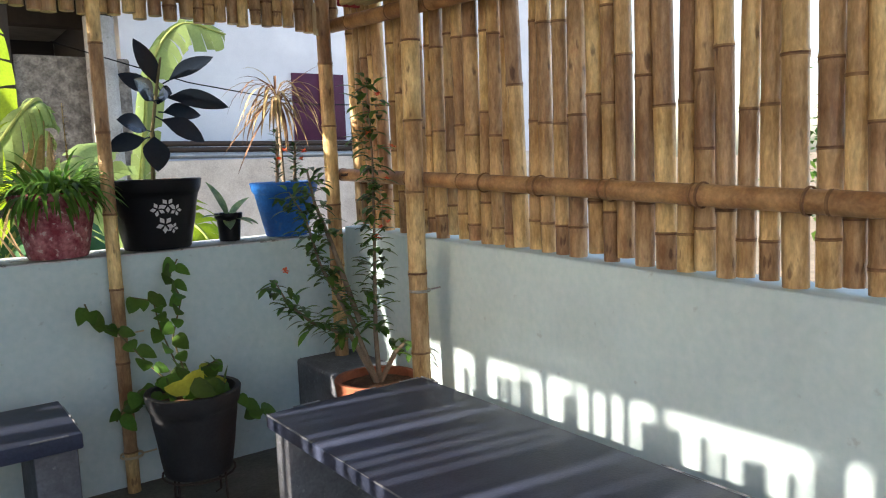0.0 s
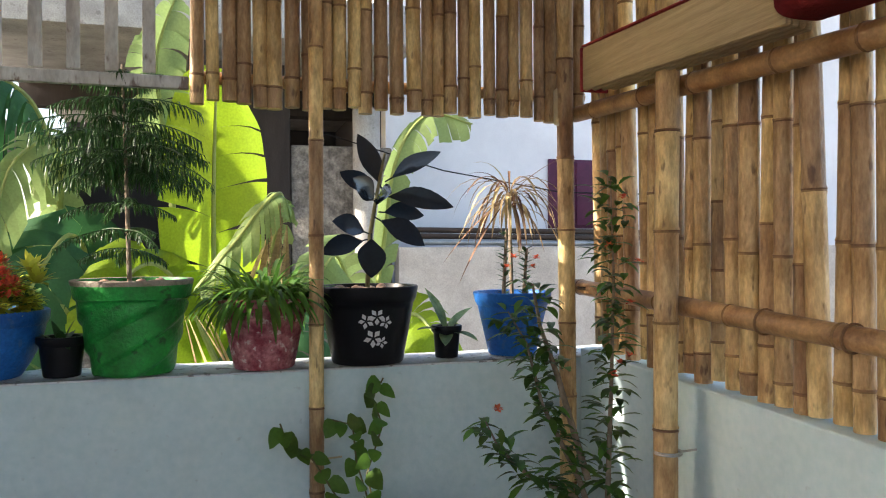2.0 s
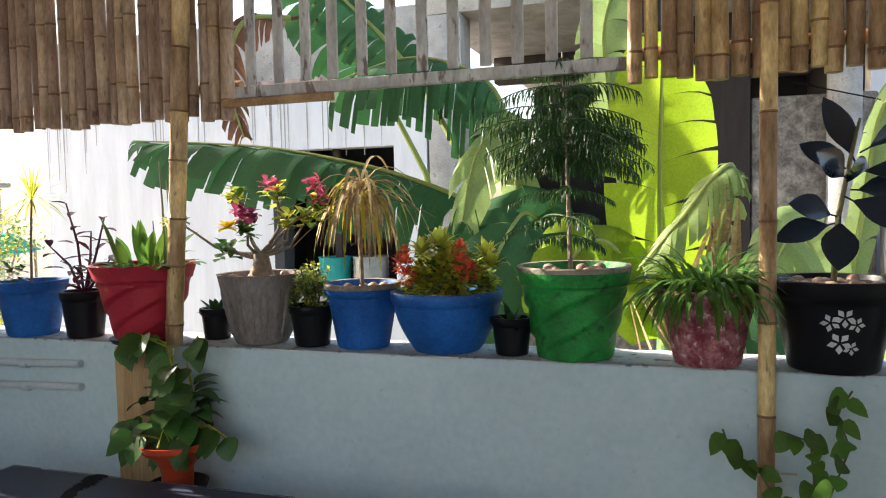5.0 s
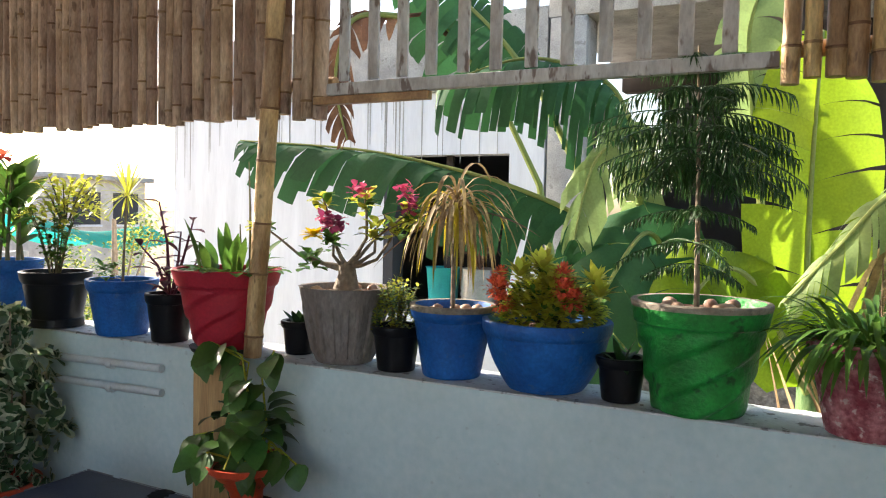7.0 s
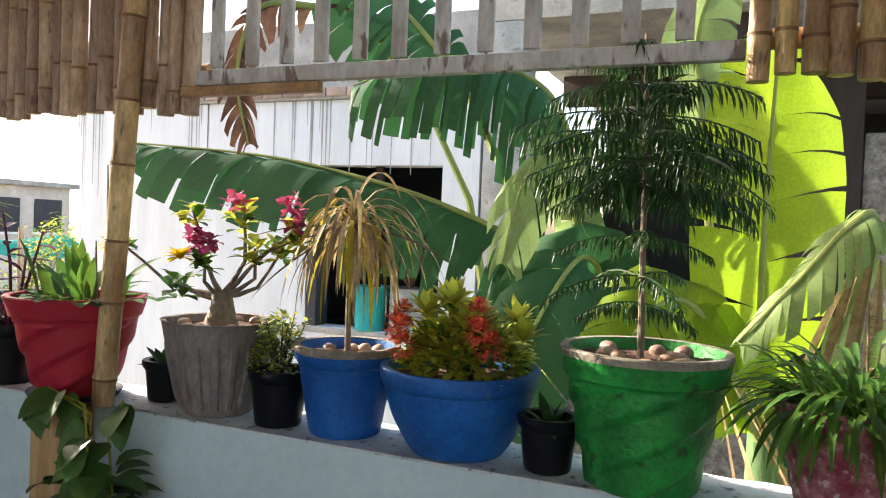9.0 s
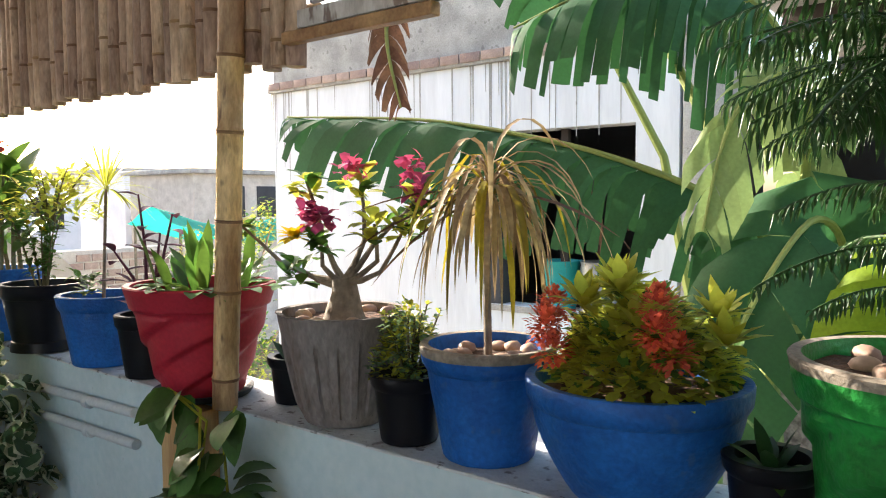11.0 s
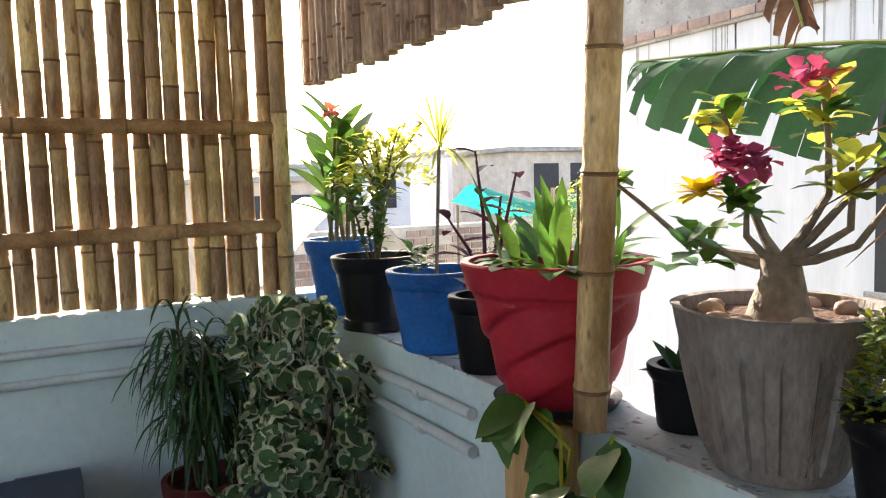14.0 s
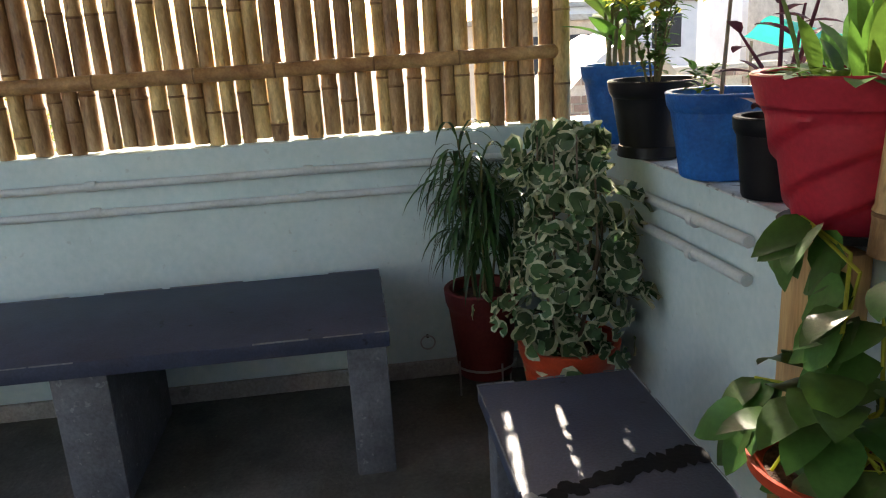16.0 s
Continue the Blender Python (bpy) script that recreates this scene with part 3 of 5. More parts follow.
                tube(e, [p.lerp(q, s), p.lerp(q, min(1, s + w))], rnd(0.0012, 0.0032), 5)
            s += w * rnd(1.0, 1.6)
    part("worn_edge", e, M["chip"], root, "chipped pale stone edge")
    return root


bench("dark slate slab bench beside the bamboo screen", (1.235, -0.6, 0.415), (1.80, 2.475, 0.458), [(2.37, 2.465), (0.6, 0.9), (-0.5, -0.4)], 1)
bench("dark slate slab bench along the potted parapet", (-1.612, 2.685, 0.41), (0.772, 3.08, 0.457), [(0.645, 0.76), (-0.75, -0.45), (-1.60, -1.5)], 0)
bench("dark slate slab bench below the conduits", (-2.60, 0.4, 0.43), (-1.975, 2.49, 0.48), [(2.36, 2.48), (1.52, 1.68), (0.45, 0.6)], 1)
root = thing("broken_patch", (-1.0, 2.8, 0.458), "black damp stain with pale chipped hole on bench", "stain")
b = bmesh.new()
for k in range(16):
    s = k / 15
    c = Vector((-1.12 - 0.09 * s + rnd(-0.01, 0.01), 2.705 + 0.36 * s, 0.4578 + 0.00005 * k))
    w = 0.018 + 0.02 * s
    b.faces.new([b.verts.new(c + Vector((math.cos(a) * rnd(0.7, 1.3) * w, math.sin(a) * rnd(0.7, 1.2) * 0.02, 0))) for a in [2 * math.pi * q / 9 for q in range(9)]])
part("stain", b, M["tar"], root)
b = bmesh.new()
for q in range(3):
    o = Vector((-1.125 + 0.02 * q, 2.70 + 0.018 * q, 0.4592 + 0.0002 * q))
    b.faces.new([b.verts.new(o + Vector((math.cos(a) * rnd(0.012, 0.024), math.sin(a) * rnd(0.008, 0.016), 0))) for a in [2 * math.pi * k / 8 for k in range(8)]])
part("chip", b, M["chip"], root, "pale fresh chip in the slab")

# ---- pots ----


def pot(root, x, y, z, rim, base, h, mat, style="plain", soil=0.03, name="pot", label="", rim_mat=None):
    """A hollow pot with a lip. style: swirl, ribbed, bowl, lipped or plain."""
    b = bmesh.new()
    prof, n = [(0.0, z), (base * 0.96, z), (base, z + 0.006)], 42 if style == "swirl" else 14
    for k in range(1, n + 1):
        s = k / n
        if style == "bowl":
            r = base + (rim - base) * math.sin(s * math.pi / 2) ** 0.9
        elif style in ("ribbed", "swirl"):
            r = base + (rim - base) * s ** (0.75 if style == "ribbed" else 0.92)
        else:
            r = base + (rim - base) * s
        if s > 0.80 and style != "ribbed":
            r += 0.007
        prof.append((r, z + 0.006 + (h - 0.006) * s))
        if style != "ribbed" and abs(s - int(0.79 * n) / n) < 0.004:
            prof.append((r + 0.002, z + 0.004 + (h - 0.006) * 0.80))
    prof += [(rim + 0.004, z + h + 0.004), (rim - 0.012, z + h + 0.003), (rim - 0.018, z + h - soil - 0.01), (0.0, z + h - soil - 0.012)]
    top = z + h * 0.76

    def shape(a, r, zz):
        if r < 0.02 or zz > z + h * 0.99 and style != "ribbed":
            return r
        w = 0.0015 * noise.noise(Vector((math.cos(a) * 3, math.sin(a) * 3, zz * 14 + x * 7)))
        if style == "swirl" and zz < top:
            u = (a * 5 / (2 * math.pi) - (zz - z) * 10) % 1.0
            u = u if u < 0.85 else 0.85 * (1 - u) / 0.15
            w += 0.013 * u - 0.005
        if style == "ribbed" and z + h * 0.14 < zz < z + h * 0.74:
            w += 0.004 * (1 if math.sin(a * 18) > 0.1 else -1)
        return r + w
    lathe(b, x, y, prof, 190 if style in ("swirl", "ribbed") else 40, 0, shape)
    bmesh.ops.remove_doubles(b, verts=b.verts, dist=0.0004)
    if rim_mat:
        for f in b.faces:
            if f.calc_center_median().z > z + h - 0.012:
                f.material_index = 1
    p = part(name, b, [mat, rim_mat or mat], root, label)
    s = bmesh.new()
    lathe(s, x, y, [(0.001, z + h - soil + 0.008), (rim * 0.5, z + h - soil + 0.004), (rim - 0.014, z + h - soil)], 24, 0,
          lambda a, r, zz: r)
    for v in s.verts:
        v.co.z += 0.006 * noise.noise(v.co * 40)
    part("soil", s, M["soil"], root)
    return z + h - soil


def pebbles(root, x, y, z, r0, r1, count, size):
    for k in range(count):
        a = 2 * math.pi * k / count + rnd(-0.2, 0.2)
        b = bmesh.new()
        bmesh.ops.create_icosphere(b, subdivisions=2, radius=1)
        sx, sy, sz, turn = size * rnd(0.8, 1.4), size * rnd(0.7, 1), size * rnd(0.5, 0.8), rnd(0, 3)
        r = rnd(r0, r1)
        for v in b.verts:
            q = Vector((v.co.x * sx, v.co.y * sy, v.co.z * sz)) * (1 + 0.12 * noise.noise(v.co * 1.5 + Vector((k, 0, 0))))
            v.co = Vector((q.x * math.cos(turn) - q.y * math.sin(turn), q.x * math.sin(turn) + q.y * math.cos(turn), q.z)) + Vector((x + r * math.cos(a), y + r * math.sin(a), z + sz * 0.6))
        part("pebble", b, M["pebble"], root)


TOP = 0.896
Y = 3.433


def potted(name, x, y, z, label, category="potted plant"):
    return thing(name, (x, y, z), label, category)


def rosette(b, p, count, length, width, low, high, droop, mat=0, segs=5, turn=0.0, fold=0.2):
    for k in range(count):
        a = 2 * math.pi * k * 0.381966 + turn
        t = low + (high - low) * (k / max(1, count - 1)) + rnd(-0.12, 0.12)
        leaf(b, Vector(p) + around(a, 0) * 0.004, around(a, t), length * rnd(0.8, 1.15), width * rnd(0.85, 1.1), droop * rnd(0.7, 1.3), segs, fold, mat=mat)


# crimson swirl pot
random.seed(11)
r = potted("potted_lily", -1.35, 3.405, TOP, "large crimson swirl pot with green lilies on the parapet")
part("saucer", lathe(bmesh.new(), -1.35, 3.405, [(0.0, TOP), (0.125, TOP), (0.135, TOP + 0.018), (0.125, TOP + 0.018), (0.11, TOP + 0.006), (0, TOP + 0.006)], 32)[0], M["dusty"], r, "dark plastic saucer")
s = pot(r, -1.35, 3.405, TOP + 0.008, 0.192, 0.105, 0.30, M["red"], "swirl")
b = bmesh.new()
for k in range(26):
    a, q = rnd(0, 6.28), rnd(0.02, 0.15)
    base = Vector((-1.35 + q * math.cos(a), 3.428 + q * math.sin(a), s))
    leaf(b, base, around(a + rnd(-0.5, 0.5), rnd(0.5, 1.4)), rnd(0.10, 0.25), rnd(0.03, 0.05), rnd(0.2, 0.7), 5, 0.25, widest=0.5)
for k in range(26):
    a, q = rnd(0, 6.28), rnd(0.10, 0.19)
    leaf(b, (-1.35 + q * math.cos(a), 3.428 + q * math.sin(a), s + 0.02), around(a, rnd(0.1, 0.7)), rnd(0.06, 0.10), rnd(0.04, 0.06), 0.6, 4, 0.15)
part("leaves", b, M["leaf"], r)
b = bmesh.new()
for dx, h in ((0.02, 0.44), (0.05, 0.36), (-0.02, 0.20)):
    tube(b, [(-1.30 + dx, 3.448, s), (-1.305 + dx * 1.1, 3.448, s + h * 0.6), (-1.32 + dx, 3.458, s + h)], [0.005, 0.004, 0.002], 6)
part("flower_stalk", b, M["stem"], r, "bare drying flower stalks")

# blue pot with canna
r = potted("potted_canna", -2.38, 3.405, TOP, "blue pot with broad-leaved canna and red flower")
s = pot(r, -2.38, 3.405, TOP, 0.135, 0.095, 0.27, M["blue"])
b, st = bmesh.new(), bmesh.new()
for k in range(7):
    a, h = k * 0.9, rnd(0.25, 0.45)
    base = Vector((-2.38 + 0.05 * math.cos(a), 3.408 + 0.05 * math.sin(a), s))
    top = base + Vector((rnd(-0.05, 0.05), rnd(-0.05, 0.05), h))
    tube(st, [base, top], [0.009, 0.005], 6)
    for q in range(5):
        leaf(b, base.lerp(top, 0.25 + q * 0.17), around(a * 2 + q * 2.1, rnd(0.5, 1.1)), rnd(0.18, 0.26), rnd(0.06, 0.085), 0.4, 6, 0.2)
part("leaves", b, M["leaf"], r)
part("stems", st, M["stem"], r)
b = bmesh.new()
for k in range(14):
    leaf(b, (-2.42, 3.40, s + 0.50), around(k * 0.9, rnd(-0.4, 0.9)), 0.06, 0.035, 0.5, 4)
part("flower", b, M["redflower"], r, "scarlet canna flower")

# dusty black pot with marigold
r = potted("potted_marigold", -2.13, 3.388, TOP, "black plastic pot with leafy yellow-flowered shrub")
s = pot(r, -2.13, 3.388, TOP, 0.14, 0.10, 0.235, M["black"], "lipped")
part("foot_ring", lathe(bmesh.new(), -2.13, 3.388, [(0.10, TOP), (0.114, TOP + 0.002), (0.11, TOP + 0.035), (0.104, TOP + 0.04)], 32)[0], M["black"], r)


def bush(b, x, y, z, h, spread, count, ll, lw, st=None, stems=7, low=0.15, mats=1, taper=0.9):
    """Leaves on thin stems that fan out of one foot."""
    for k in range(stems):
        a, q = 2 * math.pi * k / stems + rnd(-0.3, 0.3), spread * rnd(0.3, 1)
        p0 = Vector((x + 0.15 * q * math.cos(a), y + 0.15 * q * math.sin(a), z))
        p1 = Vector((x + q * math.cos(a), y + q * math.sin(a), z + h * rnd(0.65, 1.05)))
        mid = p0.lerp(p1, 0.5) + Vector((0, 0, h * 0.1))
        if st is not None:
            tube(st, [p0, mid, p1], [0.004, 0.003, 0.0015], 5)
        for j in range(count):
            u = low + (1 - low) * (j + rnd(0, 1)) / count
            p = p0.lerp(mid, u * 2) if u < 0.5 else mid.lerp(p1, u * 2 - 1)
            leaf(b, p, around(rnd(0, 6.28), rnd(-0.1, 0.9)), ll * rnd(0.7, 1.2), lw * rnd(0.8, 1.2), rnd(0.2, 0.7), 3, 0.2, mat=random.randrange(mats))



def dome(b, x, y, z, h, spread, count, ll, lw, mats):
    """Leaves all over and through a rounded, uneven crown."""
    for k in range(count):
        a, q = rnd(0, 6.28), math.sqrt(rnd(0, 1))
        lump = 1 + 0.3 * noise.noise(Vector((2 * math.cos(a) * q + x * 9, 2 * math.sin(a) * q, z)))
        zz = z + h * lump * (1 - 0.75 * q * q) * rnd(0.25, 1) ** 0.6
        leaf(b, (x + spread * q * lump * math.cos(a), y + spread * q * lump * math.sin(a), zz), around(a + rnd(-0.7, 0.7), rnd(-0.1, 1.3) - 0.4 * q), ll * rnd(0.7, 1.2), lw * rnd(0.8, 1.2), 0.3, 3, 0.2, mat=random.randrange(mats), widest=0.55)


b, st = bmesh.new(), bmesh.new()
bush(b, -2.13, 3.388, s, 0.34, 0.15, 24, 0.05, 0.022, st, 9)
part("leaves", b, [M["leaf"]], r)
b = bmesh.new()
bush(b, -2.10, 3.408, s + 0.25, 0.20, 0.17, 16, 0.045, 0.02, st, 8)
dome(b, -2.10, 3.42, s + 0.22, 0.22, 0.15, 260, 0.042, 0.02, 1)
part("pale_leaves", b, M["limeleaf"], r, "sunlit lime-yellow young leaves")
part("stems", st, M["stem"], r)
b = bmesh.new()
for c in ((-2.17, 3.36, s + 0.24), (-2.08, 3.37, s + 0.22), (-2.15, 3.398, s + 0.42)):
    for k in range(14):
        leaf(b, c, around(k * 0.7, rnd(0, 1.2)), 0.02, 0.012, 0.3, 2)
part("flowers", b, M["yellowflower"], r, "small yellow blossoms")

# blue pot with spiky palm-like dracaena
r = potted("potted_dracaena", -1.91, 3.405, TOP, "blue pot with tall thin dracaena on the parapet")
s = pot(r, -1.91, 3.405, TOP, 0.137, 0.10, 0.24, M["blue"])
part("stem", tube(bmesh.new(), [(-1.91, 3.405, s), (-1.915, 3.418, s + 0.2), (-1.905, 3.423, s + 0.40)], [0.006, 0.005, 0.005], 7), M["bark"], r)
b = bmesh.new()
rosette(b, (-1.905, 3.423, s + 0.40), 46, 0.17, 0.009, 1.4, -0.5, 0.5, 0, 5)
part("leaves", b, [M["limeleaf"]], r)
b = bmesh.new()
bush(b, -1.97, 3.388, s, 0.13, 0.05, 10, 0.05, 0.026, None, 4)
part("seedling_leaves", b, M["leaf"], r)

# small black pot, burgundy plant
r = potted("potted_burgundy_plant", -1.63, 3.405, TOP, "small black pot with dark burgundy trailing stems")
s = pot(r, -1.63, 3.405, TOP, 0.09, 0.07, 0.19, M["black"])
b, st = bmesh.new(), bmesh.new()
for a, h, q in ((2.6, 0.40, 0.14), (0.6, 0.34, 0.10), (3.6, 0.22, 0.16), (1.4, 0.28, 0.06), (0.1, 0.16, 0.12), (4.6, 0.14, 0.10)):
    p0, p1 = Vector((-1.63, 3.405, s)), Vector((-1.63 + q * math.cos(a), 3.418 + q * math.sin(a) * 0.5, s + h))
    tube(st, [p0, p0.lerp(p1, 0.5) + Vector((0.015, 0, 0.03)), p1], [0.006, 0.005, 0.003], 6)
    for j in range(7):
        leaf(b, p0.lerp(p1, 0.15 + j * 0.14), around(j * 2.4 + a, rnd(-0.1, 0.8)), rnd(0.06, 0.10), 0.034, 0.3, 4, 0.35)
part("leaves", b, M["burgundy"], r)
part("stems", st, M["burgundy"], r)

# small black pot between red and grey
r = potted("potted_succulent", -1.02, 3.478, TOP, "small black pot with dark fleshy leaves")
s = pot(r, -1.02, 3.478, TOP, 0.062, 0.05, 0.12, M["black"])
b = bmesh.new()
rosette(b, (-1.02, 3.478, s), 10, 0.085, 0.035, 1.3, 0.3, 0.2)
part("leaves", b, M["darkleaf"], r)

# cement pot with desert rose
r = potted("potted_desert_rose", -0.80, 3.458, TOP, "ribbed cement pot with flowering desert rose")
s = pot(r, -0.80, 3.458, TOP, 0.16, 0.10, 0.27, M["grey"], "ribbed", 0.02)
pebbles(r, -0.80, 3.458, s, 0.10, 0.135, 10, 0.02)
O = Vector((-0.79, 3.448, s))
part("swollen_trunk", tube(bmesh.new(), [O, O + Vector((0, 0, 0.03)), O + Vector((0.004, 0, 0.07)), O + Vector((0.0, 0, 0.105))], [0.052, 0.043, 0.032, 0.028], 12), M["bark"], r, "swollen pale bark trunk")
BR = [((-1.13, 3.40, 1.42), (-0.97, 3.418, 1.29)), ((-0.91, 3.398, 1.29), (-0.86, 3.428, 1.25)), ((-0.86, 3.398, 1.55), (-0.83, 3.428, 1.36)),
      ((-0.70, 3.418, 1.545), (-0.69, 3.418, 1.38)), ((-0.51, 3.408, 1.50), (-0.67, 3.428, 1.37)), ((-0.82, 3.40, 1.385), (-0.82, 3.408, 1.30)),
      ((-0.65, 3.408, 1.425), (-0.67, 3.438, 1.32)), ((-0.58, 3.438, 1.43), (-0.66, 3.438, 1.29))]
lv, yl = bmesh.new(), bmesh.new()
for n, (e, m) in enumerate(BR):
    e, m = Vector(e), Vector(m)
    e.z, m.z = 1.2 + (e.z - 1.2) * 0.84, 1.2 + (m.z - 1.2) * 0.84
    o, b = O + Vector((0, 0, 0.095)), bmesh.new()
    pts = [o, o.lerp(m, 0.5) + Vector((0, 0, -0.008)), m, m.lerp(e, 0.5) + Vector((rnd(-0.01, 0.01), 0, 0.004)), e]
    tube(b, pts, [0.011, 0.0075, 0.0055, 0.0045, 0.0035], 8)
    part("branch", b, M["bark"], r)
    for k in range(26):
        leaf(lv, e + Vector((rnd(-0.02, 0.02), rnd(-0.02, 0.02), rnd(-0.05, 0.015))), around(k * 2.4, rnd(-0.2, 1.0)), rnd(0.04, 0.062), rnd(0.026, 0.036), 0.3, 4, 0.2, widest=0.65, mat=1 if n in (0, 2, 3, 4, 6, 7) and k % 3 else 0)
for c, n in (((-0.70, 3.398, 1.575), 14), ((-0.50, 3.388, 1.52), 12), ((-0.83, 3.38, 1.455), 22), ((-0.79, 3.38, 1.44), 16), ((-0.53, 3.40, 1.575), 10)):
    fl = bmesh.new()
    for k in range(n * 2):
        leaf(fl, Vector((c[0], c[1], 1.2 + (c[2] - 1.2) * 0.84)) + Vector((rnd(-0.028, 0.028), rnd(-0.02, 0.02), rnd(-0.02, 0.02))), around(rnd(0, 6.28), rnd(-0.6, 1.2)), rnd(0.025, 0.042), rnd(0.02, 0.03), 0.5, 3, 0.2, widest=0.6)
    part("blossom", fl, M["pinkflower"], r, "magenta double blossom")
for k in range(30):
    leaf(yl, (-0.885, 3.38, 1.355), around(k * 0.78, rnd(-0.3, 0.9)), 0.052, 0.026, 0.3, 3)
part("leaves", lv, [M["leaf"], M["limeleaf"]], r)
part("yellow_flower", yl, M["yellowflower"], r, "yellow blossom")

# small black pot, feathery shrub
r = potted("potted_fine_shrub", -0.585, 3.428, TOP, "small black pot with fine-leaved pale green shrub")
s = pot(r, -0.585, 3.428, TOP, 0.08, 0.064, 0.15, M["black"])
b, st = bmesh.new(), bmesh.new()
bush(b, -0.585, 3.428, s - 0.01, 0.19, 0.08, 30, 0.02, 0.011, st, 16, 0.05, 2)
dome(b, -0.585, 3.428, s, 0.20, 0.078, 800, 0.018, 0.011, 2)
part("leaves", b, [M["paleleaf"], M["limeleaf"]], r)
part("stems", st, M["stem"], r)

# blue pot with drooping dracaena
r = potted("potted_drooping_dracaena", -0.375, 3.448, TOP, "blue pot with withered drooping dracaena and pebbles")
s = pot(r, -0.375, 3.448, TOP, 0.135, 0.095, 0.235, M["blue"], rim_mat=M["rim"])
pebbles(r, -0.375, 3.448, s, 0.05, 0.1, 9, 0.024)
C = Vector((-0.37, 3.448, s + 0.345))
part("stem", tube(bmesh.new(), [(-0.375, 3.448, s), (-0.378, 3.448, s + 0.18), C], [0.009, 0.0075, 0.008], 8), M["bark"], r)
b = bmesh.new()
for k in range(96):
    a = k * 2.39996
    leaf(b, C + Vector((0, 0, rnd(-0.05, 0.05))), around(a, rnd(0.0, 1.35)), rnd(0.18, 0.36), rnd(0.008, 0.017), rnd(1.6, 4.5), 8, 0.3, mat=0 if k % 5 else 1)
part("leaves", b, [M["straw"], M["yellowleaf"]], r, "straw-coloured narrow hanging leaves")
b = bmesh.new()
for e in ((-0.66, 3.35, s + 0.17), (-0.60, 3.30, s + 0.25), (-0.08, 3.40, s + 0.22), (-0.62, 3.398, s + 0.11)):
    d = Vector(e) - C
    leaf(b, C, d + Vector((0, 0, 0.12)), d.length * 1.03, 0.022, 0.35, 8, 0.3)
part("outer_leaves", b, M["dryleaf"], r)

# blue bowl with croton and ixora
r = potted("potted_ixora", -0.045, 3.453, TOP, "wide blue bowl with yellow-green ixora and orange blossoms")
s = pot(r, -0.045, 3.453, TOP, 0.192, 0.12, 0.21, M["blue"], "bowl")
b, st = bmesh.new(), bmesh.new()
bush(b, -0.04, 3.453, s - 0.01, 0.15, 0.13, 20, 0.04, 0.02, st, 14, 0.05, 4)
dome(b, -0.03, 3.45, s, 0.20, 0.15, 1900, 0.036, 0.020, 5)
part("leaves", b, [M["limeleaf"], M["limeleaf"], M["leaf"], M["limeleaf"], M["limeleaf"]], r)
part("stems", st, M["stem"], r)
b = bmesh.new()
for x, y, z in ((-0.17, 3.38, s + 0.16), (-0.135, 3.31, s + 0.09), (-0.145, 3.31, s + 0.13), (0.05, 3.31, s + 0.14), (0.08, 3.31, s + 0.11), (0.04, 3.34, s + 0.18), (-0.195, 3.39, s + 0.13)):
    b = bmesh.new()
    for k in range(190):
        d = around(rnd(0, 6.28), rnd(-0.8, 1.5))
        leaf(b, Vector((x, y, z)) + d * rnd(0.010, 0.034), d, rnd(0.010, 0.016), 0.010, 0.2, 2)
    part("blossom", b, M["redflower"], r, "orange-red blossom cluster")
b = bmesh.new()
for x, y, z in ((-0.06, 3.398, s + 0.20), (0.11, 3.418, s + 0.16), (-0.10, 3.36, s + 0.17), (0.0, 3.36, s + 0.14), (0.13, 3.40, s + 0.12), (-0.03, 3.36, s + 0.20)):
    rosette(b, (x, y, z), 20, 0.065, 0.027, 1.4, 0.0, 0.3, 0, 3)
part("young_leaves", b, M["limeleaf"], r, "bright yellow-green young leaves")

# small black pot between bowl and green pot
r = potted("potted_seedling", 0.207, 3.408, TOP, "small black pot with dark rosette seedling")
s = pot(r, 0.207, 3.408, TOP, 0.068, 0.055, 0.125, M["black"])
b = bmesh.new()
rosette(b, (0.207, 3.408, s), 12, 0.085, 0.026, 1.3, 0.2, 0.4)
part("leaves", b, M["darkleaf"], r)

# green swirl pot with araucaria
r = potted("potted_norfolk_pine", 0.43, 3.428, TOP, "green swirl pot with dark young Norfolk pine")
s = pot(r, 0.43, 3.428, TOP, 0.18, 0.12, 0.305, M["green"], "swirl", 0.025, rim_mat=M["rim"])
pebbles(r, 0.43, 3.428, s, 0.06, 0.13, 8, 0.026)
part("trunk", tube(bmesh.new(), [(0.42, 3.428, s), (0.412, 3.428, s + 0.35), (0.40, 3.428, s + 0.74)], [0.008, 0.006, 0.003], 8), M["bark"], r)
for z, n, L, up in ((0.13, 3, 0.13, 0.0), (0.19, 4, 0.22, 0.15), (0.28, 4, 0.19, 0.1), (0.40, 7, 0.24, 0.0), (0.43, 7, 0.28, 0.0), (0.455, 8, 0.31, 0.05), (0.50, 8, 0.32, 0.12), (0.55, 7, 0.26, 0.15), (0.62, 6, 0.22, 0.2), (0.69, 5, 0.14, 0.4)):
    for k in range(n):
        a = 2 * math.pi * k / n + z * 29 + rnd(-0.25, 0.25)
        p, d, m = Vector((0.405, 3.428, s + z)), around(a, up + rnd(-0.15, 0.2)), 18
        LL, b = L * rnd(0.7, 1.15), bmesh.new()
        full = 1.0 if z > 0.35 else 0.55
        side = Vector((-math.sin(a), math.cos(a), 0))
        for j in range(m):
            q = p + d * (LL / m)
            tube(b, [p, q], 0.0025, 4, cap=False)
            if j > 1:
                for sg in (-1, 1):
